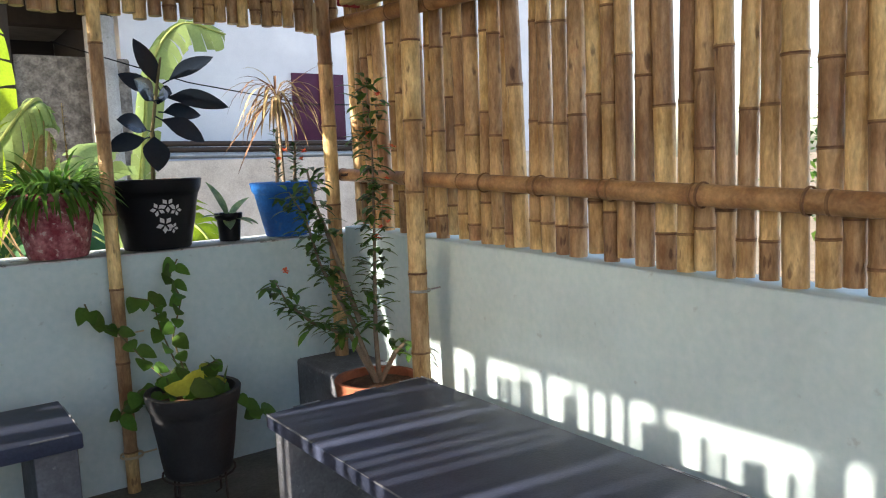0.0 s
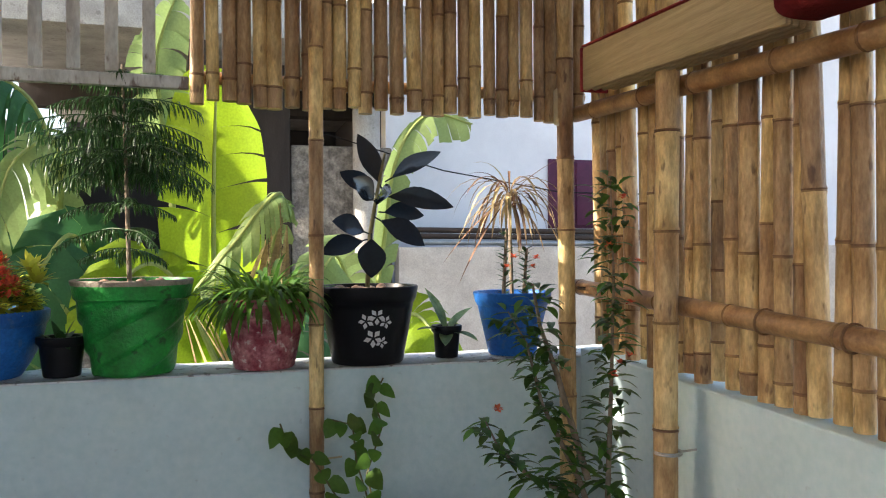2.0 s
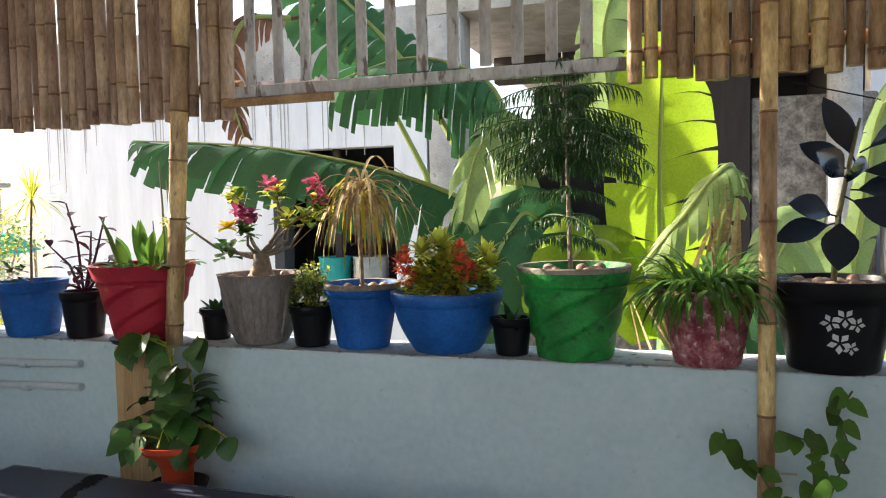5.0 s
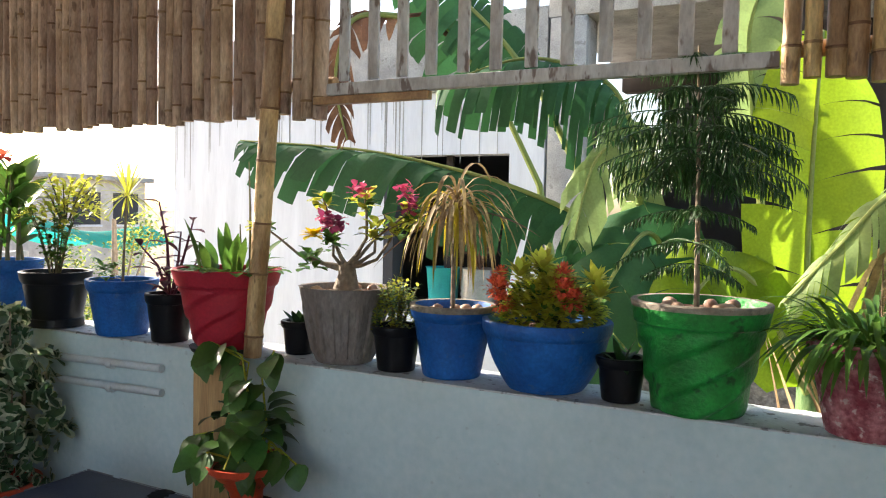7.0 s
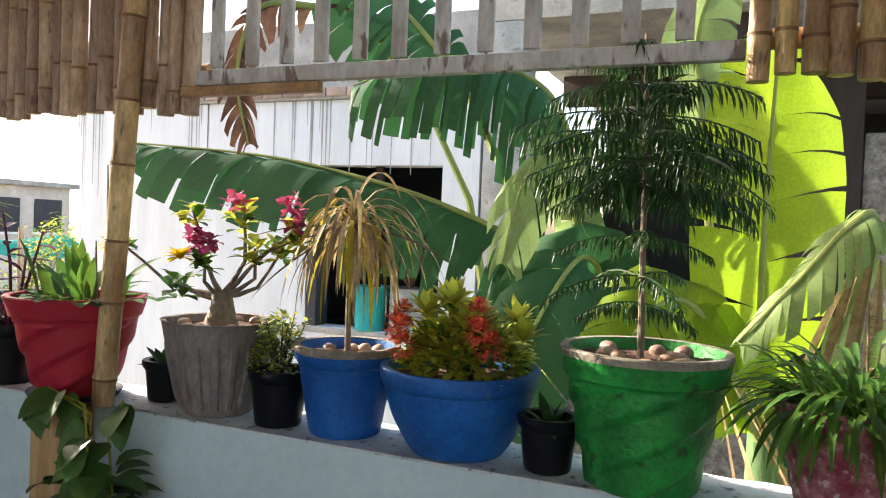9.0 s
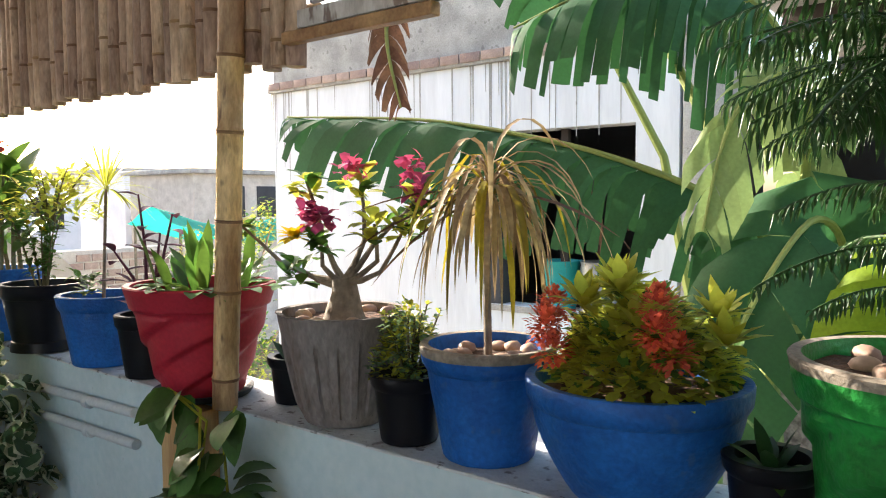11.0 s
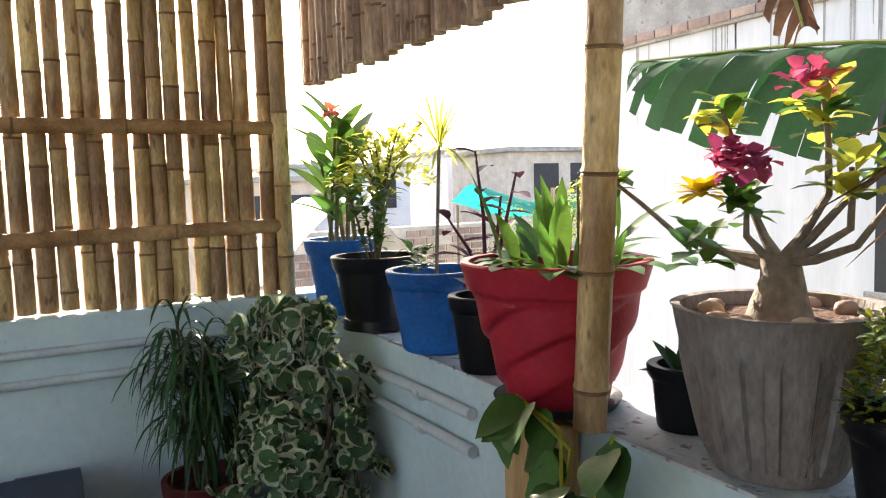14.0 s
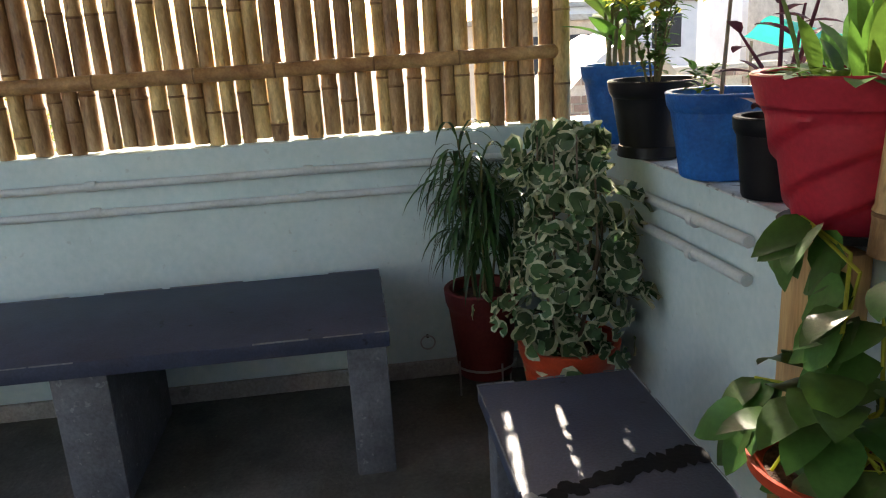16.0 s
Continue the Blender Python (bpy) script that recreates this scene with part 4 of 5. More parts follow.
                    leaf(b, q, side * sg * rnd(0.1, 0.6) + d * rnd(0.1, 0.5) + Vector((0, 0, -1.0)), 0.085 * full * rnd(0.6, 1.2) * (1.2 - 0.7 * j / m), 0.007, 0.6, 2, 0.5)
                    leaf(b, p.lerp(q, 0.5), side * sg * rnd(0.7, 1) + d * rnd(0.3, 0.7) + Vector((0, 0, rnd(-0.5, 0.1))), 0.07 * full * rnd(0.6, 1.2) * (1.2 - 0.7 * j / m), 0.006, 1.0, 2, 0.5)
            p = q
            d = (d + Vector((0, 0, -0.04))).normalized()
        part("branch", b, M["darkleaf"], r)

# rose pot with grass lily
r = potted("potted_grass_lily", 0.84, 3.398, TOP, "flaking rose-pink pot overflowing with strap leaves")
s = pot(r, 0.84, 3.398, TOP, 0.145, 0.10, 0.235, M["pink"])
b = bmesh.new()
for k in range(300):
    a, q = rnd(0, 6.28), rnd(0, 0.12)
    leaf(b, (0.84 + q * math.cos(a), 3.398 + q * math.sin(a), s + 0.01), around(a + rnd(-0.6, 0.6), rnd(0.35, 1.3)), rnd(0.14, 0.27), rnd(0.013, 0.020), rnd(0.9, 2.0), 6, 0.3)
part("leaves", b, M["leaf"], r)
b = bmesh.new()
for x, y, h in ((0.90, 3.398, 0.36), (0.86, 3.418, 0.24)):
    tube(b, [(x, y, s), (x - 0.005, y, s + h)], [0.003, 0.002], 5)
    for k in range(30):
        u = 0.35 + 0.65 * k / 30
        leaf(b, (x, y, s + h * u), around(k * 2.4, 0.4), 0.02 * (1.3 - u * 0.8), 0.011, 0.3, 2)
part("flower_spike", b, M["straw"], r, "dry pale flower spikes")

# black pot with painted flowers, rubber plant
r = potted("potted_rubber_plant", 1.215, 3.408, TOP, "glossy black pot with white painted flowers and rubber plant")
s = pot(r, 1.215, 3.408, TOP, 0.172, 0.125, 0.272, M["black"], "lipped", 0.015)
pebbles(r, 1.215, 3.408, s - 0.006, 0.03, 0.13, 16, 0.022)
b = bmesh.new()
for ang, z, size in ((-1.78, 0.16, 0.028), (-1.55, 0.175, 0.030), (-1.35, 0.155, 0.024), (-1.62, 0.10, 0.034), (-1.42, 0.085, 0.022)):
    for k in range(5):
        pa = 2 * math.pi * k / 5 + ang
        pts = []
        for u, w in ((0.15, 0), (0.6, 0.28), (1.0, 0), (0.6, -0.28)):
            du, dz = size * (u * math.cos(pa) - w * math.sin(pa)), size * (u * math.sin(pa) + w * math.cos(pa))
            zz = z + dz
            rr = 0.125 + 0.047 * zz / 0.272 + 0.0035
            th = ang + du / rr
            pts.append(b.verts.new((1.215 + rr * math.cos(th), 3.408 + rr * math.sin(th), TOP + zz)))
        b.faces.new(pts)
part("painted_flowers", b, M["white"], r, "white painted flower outlines")
part("stem", tube(bmesh.new(), [(1.215, 3.408, s), (1.225, 3.408, s + 0.2), (1.26, 3.408, s + 0.40), (1.28, 3.408, s + 0.5)], [0.009, 0.008, 0.006, 0.004], 8), M["stem"], r)
for p, e, w in (((1.22, 3.408, 1.34), (1.06, 3.38, 1.29), 0.085), ((1.22, 3.398, 1.36), (1.09, 3.33, 1.40), 0.09), ((1.23, 3.398, 1.36), (1.215, 3.33, 1.21), 0.10),
                ((1.24, 3.398, 1.42), (1.40, 3.36, 1.32), 0.10), ((1.25, 3.408, 1.47), (1.16, 3.33, 1.55), 0.10), ((1.26, 3.408, 1.50), (1.51, 3.38, 1.46), 0.10),
                ((1.27, 3.408, 1.52), (1.19, 3.408, 1.71), 0.08), ((1.28, 3.408, 1.55), (1.47, 3.398, 1.66), 0.07), ((1.25, 3.408, 1.50), (1.13, 3.418, 1.58), 0.085),
                ((1.26, 3.428, 1.44), (1.42, 3.438, 1.43), 0.085), ((1.24, 3.398, 1.48), (1.28, 3.31, 1.50), 0.10)):
    d = Vector(e) - Vector(p)
    b = bmesh.new()
    tube(b, [p, Vector(p) + d * 0.2], 0.003, 5)
    leaf(b, Vector(p) + d * 0.15, d + Vector((0, 0, d.length * 0.15)), d.length * 0.92, w, 0.22, 8, 0.18, up=(0, -0.8, 0.5))
    part("leaf", b, M["rubber_leaf"], r)

# small black pot
r = potted("potted_dumb_cane", 1.52, 3.428, TOP, "tiny black pot with broad pale-striped leaves")
s = pot(r, 1.52, 3.428, TOP, 0.05, 0.042, 0.115, M["black"])
b = bmesh.new()
for a, t, L, w in ((2.2, 1.2, 0.2, 0.055), (0.4, 0.9, 0.16, 0.05), (3.4, 0.5, 0.13, 0.05), (5.4, 0.2, 0.14, 0.055), (4.4, 0.1, 0.13, 0.05), (0.2, 0.1, 0.12, 0.05)):
    leaf(b, (1.52, 3.428, s), around(a, t), L, w, 0.5, 7, 0.25)
part("leaves", b, M["paleleaf"], r)

# blue pot with dracaena and euphorbia
r = potted("potted_euphorbia", 1.77, 3.438, TOP, "blue pot with reddish dracaena and red-flowered stems")
s = pot(r, 1.77, 3.438, TOP, 0.14, 0.09, 0.235, M["blue"])
b = bmesh.new()
C = Vector((1.76, 3.438, s + 0.40))
for k in range(60):
    leaf(b, C + Vector((0, 0, rnd(-0.06, 0.03))), around(k * 2.4, rnd(0.0, 1.3)), rnd(0.2, 0.32), rnd(0.008, 0.014), rnd(1.2, 2.4), 7, 0.3, mat=0 if k % 3 else 1)
for e in ((1.50, 3.398, s + 0.12), (1.56, 3.40, s + 0.05), (1.98, 3.398, s + 0.53)):
    d = Vector(e) - C
    leaf(b, C, d + Vector((0, 0, 0.1)), d.length, 0.016, 0.3, 7, 0.3, mat=1)
part("leaves", b, [M["straw"], M["dryleaf"]], r)
b = bmesh.new()
tube(b, [(1.77, 3.438, s), C], [0.008, 0.007], 7)
for x, h in ((1.72, 0.27), (1.80, 0.20)):
    tube(b, [(x, 3.398, s), (x + 0.01, 3.388, s + h)], [0.008, 0.005], 6)
part("stems", b, M["bark"], r)
b, fl = bmesh.new(), bmesh.new()
for x, h in ((1.725, 0.27), (1.805, 0.20)):
    for k in range(44):
        leaf(b, (x, 3.393, s + h * k / 44), around(k * 2.4, rnd(0.1, 0.7)), 0.05, 0.017, 0.3, 3)
for c in ((1.72, 3.36, s + 0.13), (1.83, 3.38, s + 0.13), (1.75, 3.37, s + 0.17), (1.84, 3.37, s + 0.165)):
    for k in range(10):
        leaf(fl, c, around(k * 0.7, rnd(-0.3, 1)), 0.018, 0.016, 0.3, 2)
part("green_leaves", b, M["darkleaf"], r)
part("flowers", fl, M["redflower"], r, "small red blossoms")

# ---- plants on the floor ----
# vine in dusty black pot on a wire stand
r = potted("potted_vine", 1.19, 3.02, 0, "dusty black pot with climbing heart-leaved vine on wire stand")
for k in range(4):
    a = k * 1.57 + 0.6
    part("stand_leg", tube(bmesh.new(), [(1.19 + 0.11 * math.cos(a), 3.02 + 0.11 * math.sin(a), 0.15), (1.19 + 0.115 * math.cos(a), 3.02 + 0.115 * math.sin(a), 0.003), (1.19 + 0.085 * math.cos(a), 3.02 + 0.085 * math.sin(a), 0.003)], 0.004, 6), M["iron"], r)
ring_part("stand_ring", (1.19, 3.02, 0.12), 0.125, 0.004, r, M["iron"])
s = pot(r, 1.19, 3.02, 0.125, 0.158, 0.118, 0.295, M["dusty"], "lipped", 0.03)
b, st = bmesh.new(), bmesh.new()
VN = [[(1.19, 3.02, s), (1.15, 3.08, 0.6), (1.22, 3.18, 0.72), (1.2, 3.24, 0.80), (1.24, 3.26, 0.86)], [(1.17, 3.0, s), (1.08, 3.1, 0.5), (1.0, 3.22, 0.62), (0.92, 3.22, 0.68), (0.90, 3.22, 0.74)],
      [(1.2, 3.0, s), (1.28, 2.96, 0.44), (1.36, 2.94, 0.33), (1.42, 2.95, 0.30)], [(1.16, 3.02, s), (1.05, 3.15, 0.42), (1.0, 3.2, 0.36), (0.97, 3.22, 0.30)],
      [(1.19, 3.05, s), (1.13, 3.15, 0.62), (1.13, 3.22, 0.72), (1.06, 3.23, 0.74)], [(1.21, 3.02, s), (1.24, 3.0, 0.5), (1.27, 2.98, 0.52)], [(1.2, 3.0, s), (1.2, 2.96, 0.47), (1.22, 2.9, 0.46)]]
for line in VN:
    pts = [Vector(p) for p in line]
    tube(st, pts, 0.003, 5)
    for i, (p, q) in enumerate(zip(pts, pts[1:])):
        for j in range(4):
            leaf(b, p.lerp(q, j / 4), around(rnd(3.4, 6.0), rnd(-0.5, 0.5)), rnd(0.05, 0.085), rnd(0.042, 0.065), 0.7, 5, 0.12, widest=0.3, up=(0, -1, 0.6))
for k in range(12):
    leaf(b, (1.21 + rnd(-0.1, 0.1), 3.0 + rnd(-0.1, 0.06), s + rnd(0.02, 0.1)), around(rnd(0, 6.28), rnd(0, 0.7)), 0.1, 0.075, 0.7, 5, 0.12, widest=0.3, mat=k % 3 // 2, up=(0, -1, 0.6))
part("leaves", b, [M["leaf"], M["limeleaf"]], r)
part("vine_stems", st, M["stem"], r)

# terracotta pot with tall red-flowered shrub
r = potted("potted_shrub", 1.76, 2.76, 0, "terracotta pot with tall spindly dark-leaved flowering shrub")
s = pot(r, 1.76, 2.76, 0.0, 0.155, 0.115, 0.385, M["terra"], "lipped", 0.025)
b, st, fl = bmesh.new(), bmesh.new(), bmesh.new()
for line in ([(1.77, 2.76, s), (1.78, 2.79, 0.55), (1.80, 2.80, 0.9), (1.82, 2.82, 1.2), (1.81, 2.82, 1.5)], [(1.76, 2.76, s), (1.70, 2.82, 0.6), (1.60, 2.86, 0.82), (1.56, 2.88, 1.0), (1.50, 2.88, 1.10)],
             [(1.76, 2.76, s), (1.68, 2.8, 0.55), (1.54, 2.84, 0.62), (1.46, 2.86, 0.70), (1.42, 2.86, 0.78)], [(1.77, 2.76, s), (1.82, 2.72, 0.48), (1.86, 2.7, 0.52)], [(1.72, 2.80, 0.6), (1.66, 2.88, 0.9), (1.62, 2.92, 1.05), (1.60, 2.93, 1.18)]):
    pts = [Vector(p) for p in line]
    tube(st, pts, [0.011, 0.009, 0.006, 0.004, 0.002][:len(pts)], 7)
    for i, (p, q) in enumerate(zip(pts, pts[1:])):
        if i == 0:
            continue
        n = int((q - p).length * 250)
        for j in range(n):
            c = p.lerp(q, j / n) + Vector((rnd(-0.035, 0.035), rnd(-0.035, 0.035), rnd(-0.02, 0.02)))
            leaf(b, c, around(rnd(0, 6.28), rnd(-0.3, 0.7)), rnd(0.055, 0.095), rnd(0.02, 0.029), 0.5, 4, 0.25, mat=0 if random.random() < 0.5 else 1)
for c in ((1.82, 2.72, 1.13), (1.76, 2.74, 1.3), (1.86, 2.74, 1.25), (1.80, 2.75, 0.95), (1.84, 2.76, 0.97), (1.82, 2.76, 1.44), (1.45, 2.84, 0.82), (1.78, 2.75, 0.92)):
    for k in range(8):
        leaf(fl, c, around(k * 0.8, rnd(-0.3, 1)), 0.02, 0.014, 0.3, 2)
part("leaves", b, [M["potleaf"], M["leaf"]], r)
part("stems", st, M["bark"], r)
part("flowers", fl, M["redflower"], r, "small red blossoms")

# orange pot with pothos
X, YP = -0.95, 3.18
r = potted("plant_stand", X, YP, 0, "upturned dusty black pot used as plant stand", "stand")
part("body", lathe(bmesh.new(), X, YP, [(0, 0), (0.125, 0), (0.12, 0.02), (0.1, 0.33), (0, 0.33)], 32)[0], M["dusty"], r)
r = thing("pebble_bowl", (X, YP, 0.331), "black plastic bowl filled with pebbles", "bowl")
part("bowl", lathe(bmesh.new(), X, YP, [(0, 0.331), (0.08, 0.331), (0.108, 0.42), (0.103, 0.42), (0.078, 0.36), (0, 0.36)], 32)[0], M["black"], r)
pebbles(r, X, YP, 0.362, 0.075, 0.082, 9, 0.022)
r = potted("potted_pothos", X, YP, 0.362, "orange-red funnel pot with trailing pothos")
b = bmesh.new()
lathe(b, X, YP, [(0, 0.362), (0.052, 0.362), (0.058, 0.48), (0.085, 0.515), (0.135, 0.56), (0.137, 0.58), (0.129, 0.58), (0.085, 0.535), (0, 0.53)], 40)
part("pot", b, M["orange"], r)
part("soil", lathe(bmesh.new(), X, YP, [(0.001, 0.565), (0.118, 0.557)], 24)[0], M["soil"], r)
b, st = bmesh.new(), bmesh.new()
PL = [[(X, YP, 0.56), (X - 0.05, YP, 0.68), (X + 0.02, YP - 0.02, 0.82), (X - 0.06, 3.22, 0.92), (X - 0.2, 3.22, 0.95), (X - 0.27, 3.23, 0.88)], [(X, YP, 0.56), (X + 0.06, YP + 0.03, 0.7), (X + 0.03, 3.22, 0.85), (X + 0.08, 3.22, 0.95)],
      [(X, YP, 0.56), (X + 0.14, YP, 0.64), (X + 0.21, YP, 0.60)], [(X, YP, 0.56), (X - 0.12, YP, 0.66), (X - 0.2, YP - 0.03, 0.64)], [(X, YP, 0.56), (X + 0.05, YP - 0.06, 0.6), (X + 0.1, YP - 0.08, 0.62)], [(X, YP, 0.56), (X - 0.05, YP - 0.06, 0.6), (X - 0.1, YP - 0.1, 0.62)],
      [(X - 0.2, 3.22, 0.95), (X - 0.02, 3.21, 0.90), (X - 0.03, 3.2, 0.8)]]
for line in PL:
    pts = [Vector(p) for p in line]
    tube(st, pts, 0.0035, 6)
    for p, q in zip(pts, pts[1:]):
        for j in range(3):
            leaf(b, p.lerp(q, rnd(0.2, 1)), around(rnd(3.2, 6.2), rnd(-1.2, -0.1)), rnd(0.08, 0.13), rnd(0.065, 0.095), 0.6, 6, 0.14, widest=0.28, up=(0, -1, 0.5))
for k in range(26):
    a = rnd(0, 6.28)
    leaf(b, (X + 0.07 * math.cos(a), YP + 0.07 * math.sin(a), rnd(0.64, 0.77)), around(a, rnd(-0.3, 0.7)), rnd(0.09, 0.14), rnd(0.065, 0.095), 0.8, 6, 0.14, widest=0.28)
for k in range(16):
    a = rnd(0, 6.28)
    tube(st, [(X + 0.03 * math.cos(a), YP + 0.03 * math.sin(a), 0.56), (X + 0.08 * math.cos(a), YP + 0.08 * math.sin(a), 0.64), (X + 0.12 * math.cos(a), YP + 0.12 * math.sin(a), rnd(0.58, 0.65))], 0.003, 5)
part("leaves", b, [M["potleaf"]], r)
part("trailing_stems", st, M["limeleaf"], r)

# maroon pot with narrow-leaved dracaena
r = potted("potted_narrow_dracaena", -2.40, 2.80, 0, "maroon clay pot with hanging narrow dark leaves on ring stand")
ring_part("stand_ring", (-2.40, 2.80, 0.10), 0.115, 0.004, r, M["wire"])
for k in range(4):
    a = k * 1.57 + 0.4
    part("stand_leg", tube(bmesh.new(), [(-2.40 + 0.113 * math.cos(a), 2.80 + 0.113 * math.sin(a), 0.12), (-2.40 + 0.113 * math.cos(a), 2.80 + 0.113 * math.sin(a), 0.0)], 0.004, 6), M["wire"], r)
s = pot(r, -2.40, 2.80, 0.06, 0.135, 0.10, 0.29, M["maroon"], "lipped")
b, st = bmesh.new(), bmesh.new()
for k in range(5):
    a = k * 1.26
    p0, p1 = Vector((-2.40 + 0.03 * math.cos(a), 2.80 + 0.03 * math.sin(a), s)), Vector((-2.40 + 0.09 * math.cos(a), 2.80 + 0.09 * math.sin(a), s + rnd(0.38, 0.56)))
    tube(st, [p0, p1], [0.006, 0.004], 6)
    for j in range(62):
        leaf(b, p0.lerp(p1, 0.3 + 0.7 * j / 62), around(j * 2.4, rnd(0.2, 1.2)), rnd(0.16, 0.28), rnd(0.010, 0.015), rnd(1.4, 3.0), 7, 0.3)
part("leaves", b, M["darkleaf"], r)
part("stems", st, M["stem"], r)

# variegated shrub
r = potted("potted_variegated_shrub", -2.14, 3.04, 0, "orange-red pot with dense cream-edged round-leaved shrub")
s = pot(r, -2.14, 3.04, 0.0, 0.165, 0.12, 0.29, M["orange"], "lipped")
pebbles(r, -2.14, 3.04, s, 0.10, 0.13, 5, 0.025)
b, st = bmesh.new(), bmesh.new()


def round_leaf(b, c, n, size):
    """A round toothed leaf: a dark middle inside a cream rim."""
    n = Vector(n).normalized()
    u = n.orthogonal().normalized()
    w = n.cross(u)
    k, side = 11, random.randrange(11)
    mid = b.verts.new(Vector(c) - n * size * 0.12)
    inner = [b.verts.new(Vector(c) + size * 0.78 * rnd(0.75, 1.08) * (math.cos(a) * u + math.sin(a) * w)) for a in [2 * math.pi * i / k for i in range(k)]]
    outer = [b.verts.new(Vector(c) + size * rnd(0.86, 1.08) * (math.cos(a) * u + math.sin(a) * w) + n * size * rnd(-0.2, 0.25)) for a in [2 * math.pi * i / k for i in range(k)]]
    for i in range(k - 1):
        b.faces.new((mid, inner[i], inner[i + 1]))
        b.faces.new((inner[i], outer[i], outer[i + 1], inner[i + 1])).material_index = 1 if (i + side) % 11 < 9 else 0


for k in range(9):
    a = k * 0.7
    tube(st, [(-2.14 + 0.03 * math.cos(a), 3.04 + 0.03 * math.sin(a), s), (-2.14 + 0.11 * math.cos(a), 3.04 + 0.11 * math.sin(a), 0.6), (-2.14 + 0.10 * math.cos(a), 3.04 + 0.10 * math.sin(a), rnd(0.85, 0.95))], [0.006, 0.005, 0.003], 6)
for k in range(470):
    z = s - 0.04 + rnd(0, 1) ** 0.9 * (0.99 - s)
    a = rnd(0, 6.28)
    lump = 1 + 0.9 * noise.noise(Vector((z * 6, 2 * math.cos(a), 2 * math.sin(a))))
    wide = 0.17 + 0.05 * math.exp(-((z - 0.5) / 0.13) ** 2) - 0.07 * max(0, (z - 0.72) / 0.25)
    q = wide * math.sqrt(rnd(0.3, 1)) * lump
    d = around(a + rnd(-1.0, 1.0), rnd(-0.5, 1.2))
    round_leaf(b, (-2.14 + q * math.cos(a), 3.04 + q * math.sin(a), z), d, rnd(0.024, 0.048))
part("leaves", b, [M["shrubleaf"], M["varieg"]], r, "dark round leaves with cream edges", smooth=False)
part("stems", st, M["bark"], r)

# ---- beyond the parapet: banana grove ----


def banana_leaf(parent, line, width, mat, tears=18, hang=0.2, face=(0, -1, 0), label="", ragged=0.25):
    """A blade torn into strips on both sides of a curved midrib; hang: how far the strips droop."""
    pts = [Vector(p) for p in line]
    # smooth line through the given points
    fine = []
    for i in range(len(pts) - 1):
        p0, p1, p2, p3 = pts[max(i - 1, 0)], pts[i], pts[i + 1], pts[min(i + 2, len(pts) - 1)]
        for k in range(8):
            t = k / 8
            fine.append(0.5 * ((2 * p1) + (p2 - p0) * t + (2 * p0 - 5 * p1 + 4 * p2 - p3) * t * t + (3 * p1 - p0 - 3 * p2 + p3) * t ** 3))
    fine.append(pts[-1])
    N = len(fine) - 1
    face = Vector(face).normalized()
    b = bmesh.new()

    def at(s):
        s = min(max(s, 0), 1) * N
        i = min(int(s), N - 1)
        return fine[i].lerp(fine[i + 1], s - i), (fine[i + 1] - fine[i]).normalized()
    for sg in (-1, 1):
        s = 0.03
        while s < 0.995:
            e = min(1.0, s + rnd(0.6, 1.6) / tears)
            droop = hang * rnd(0.5, 1.4)
            slip = rnd(-0.25, 0.35)
            gap = rnd(0.0, ragged) * (e - s)
            grid = []
            for u in range(4):
                t = s + (e - s) * u / 3
                row = []
                for v in range(5):
                    q = v / 4
                    tt = t + (0.06 * q) - gap * q * q * (u / 3)
                    c, d = at(tt)
                    out = d.cross(face).normalized() * sg
                    w = width * 0.5 * (math.sin(math.pi * min(0.97, 0.08 + 0.9 * t)) ** 0.55)
                    p = c + out * w * q * (1 - 0.25 * droop * q) + face * (0.10 * w * math.sin(q * 2.5) + slip * 0.12 * w * q * q) + Vector((0, 0, -droop * w * q * q))
                    p += face * 0.012 * noise.noise(p * 9)
                    row.append(b.verts.new(p))
                grid.append(row)
            for r0, r1 in zip(grid, grid[1:]):
                for v in range(4):
                    b.faces.new((r0[v], r0[v + 1], r1[v + 1], r1[v]))
            s = e
    blade = part("leaf", b, mat, parent, label)
    rib = tube(bmesh.new(), [p + face * 0.006 for p in fine], [0.017 - 0.013 * k / N for k in range(N + 1)], 7)
    part("midrib", rib, M["banana_rib"], blade)
    return blade


def banana(x, y, label):
    root = thing("banana_plant", (x, y, GROUND), label, "banana plant", "banana grove")
    b = bmesh.new()
    tube(b, [(x, y, GROUND), (x + 0.05, y, -1.2), (x + 0.02, y, 0.3), (x, y, 0.85)], [0.14, 0.12, 0.09, 0.06], 14)
    part("trunk", b, M["paleleaf"], root)
    return root


random.seed(21)
r = banana(-0.15, 4.75, "banana plant with long dark drooping leaf")
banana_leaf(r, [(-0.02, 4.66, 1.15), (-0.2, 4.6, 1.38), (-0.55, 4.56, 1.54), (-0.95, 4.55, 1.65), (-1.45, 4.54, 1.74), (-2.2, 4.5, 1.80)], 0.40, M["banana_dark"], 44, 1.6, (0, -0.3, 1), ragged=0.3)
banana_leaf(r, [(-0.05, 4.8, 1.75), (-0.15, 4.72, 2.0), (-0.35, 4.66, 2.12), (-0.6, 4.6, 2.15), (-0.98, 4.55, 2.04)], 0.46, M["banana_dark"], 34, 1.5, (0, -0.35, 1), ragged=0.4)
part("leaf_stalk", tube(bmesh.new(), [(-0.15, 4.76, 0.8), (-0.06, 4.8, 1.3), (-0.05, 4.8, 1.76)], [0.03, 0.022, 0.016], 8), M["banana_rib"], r)
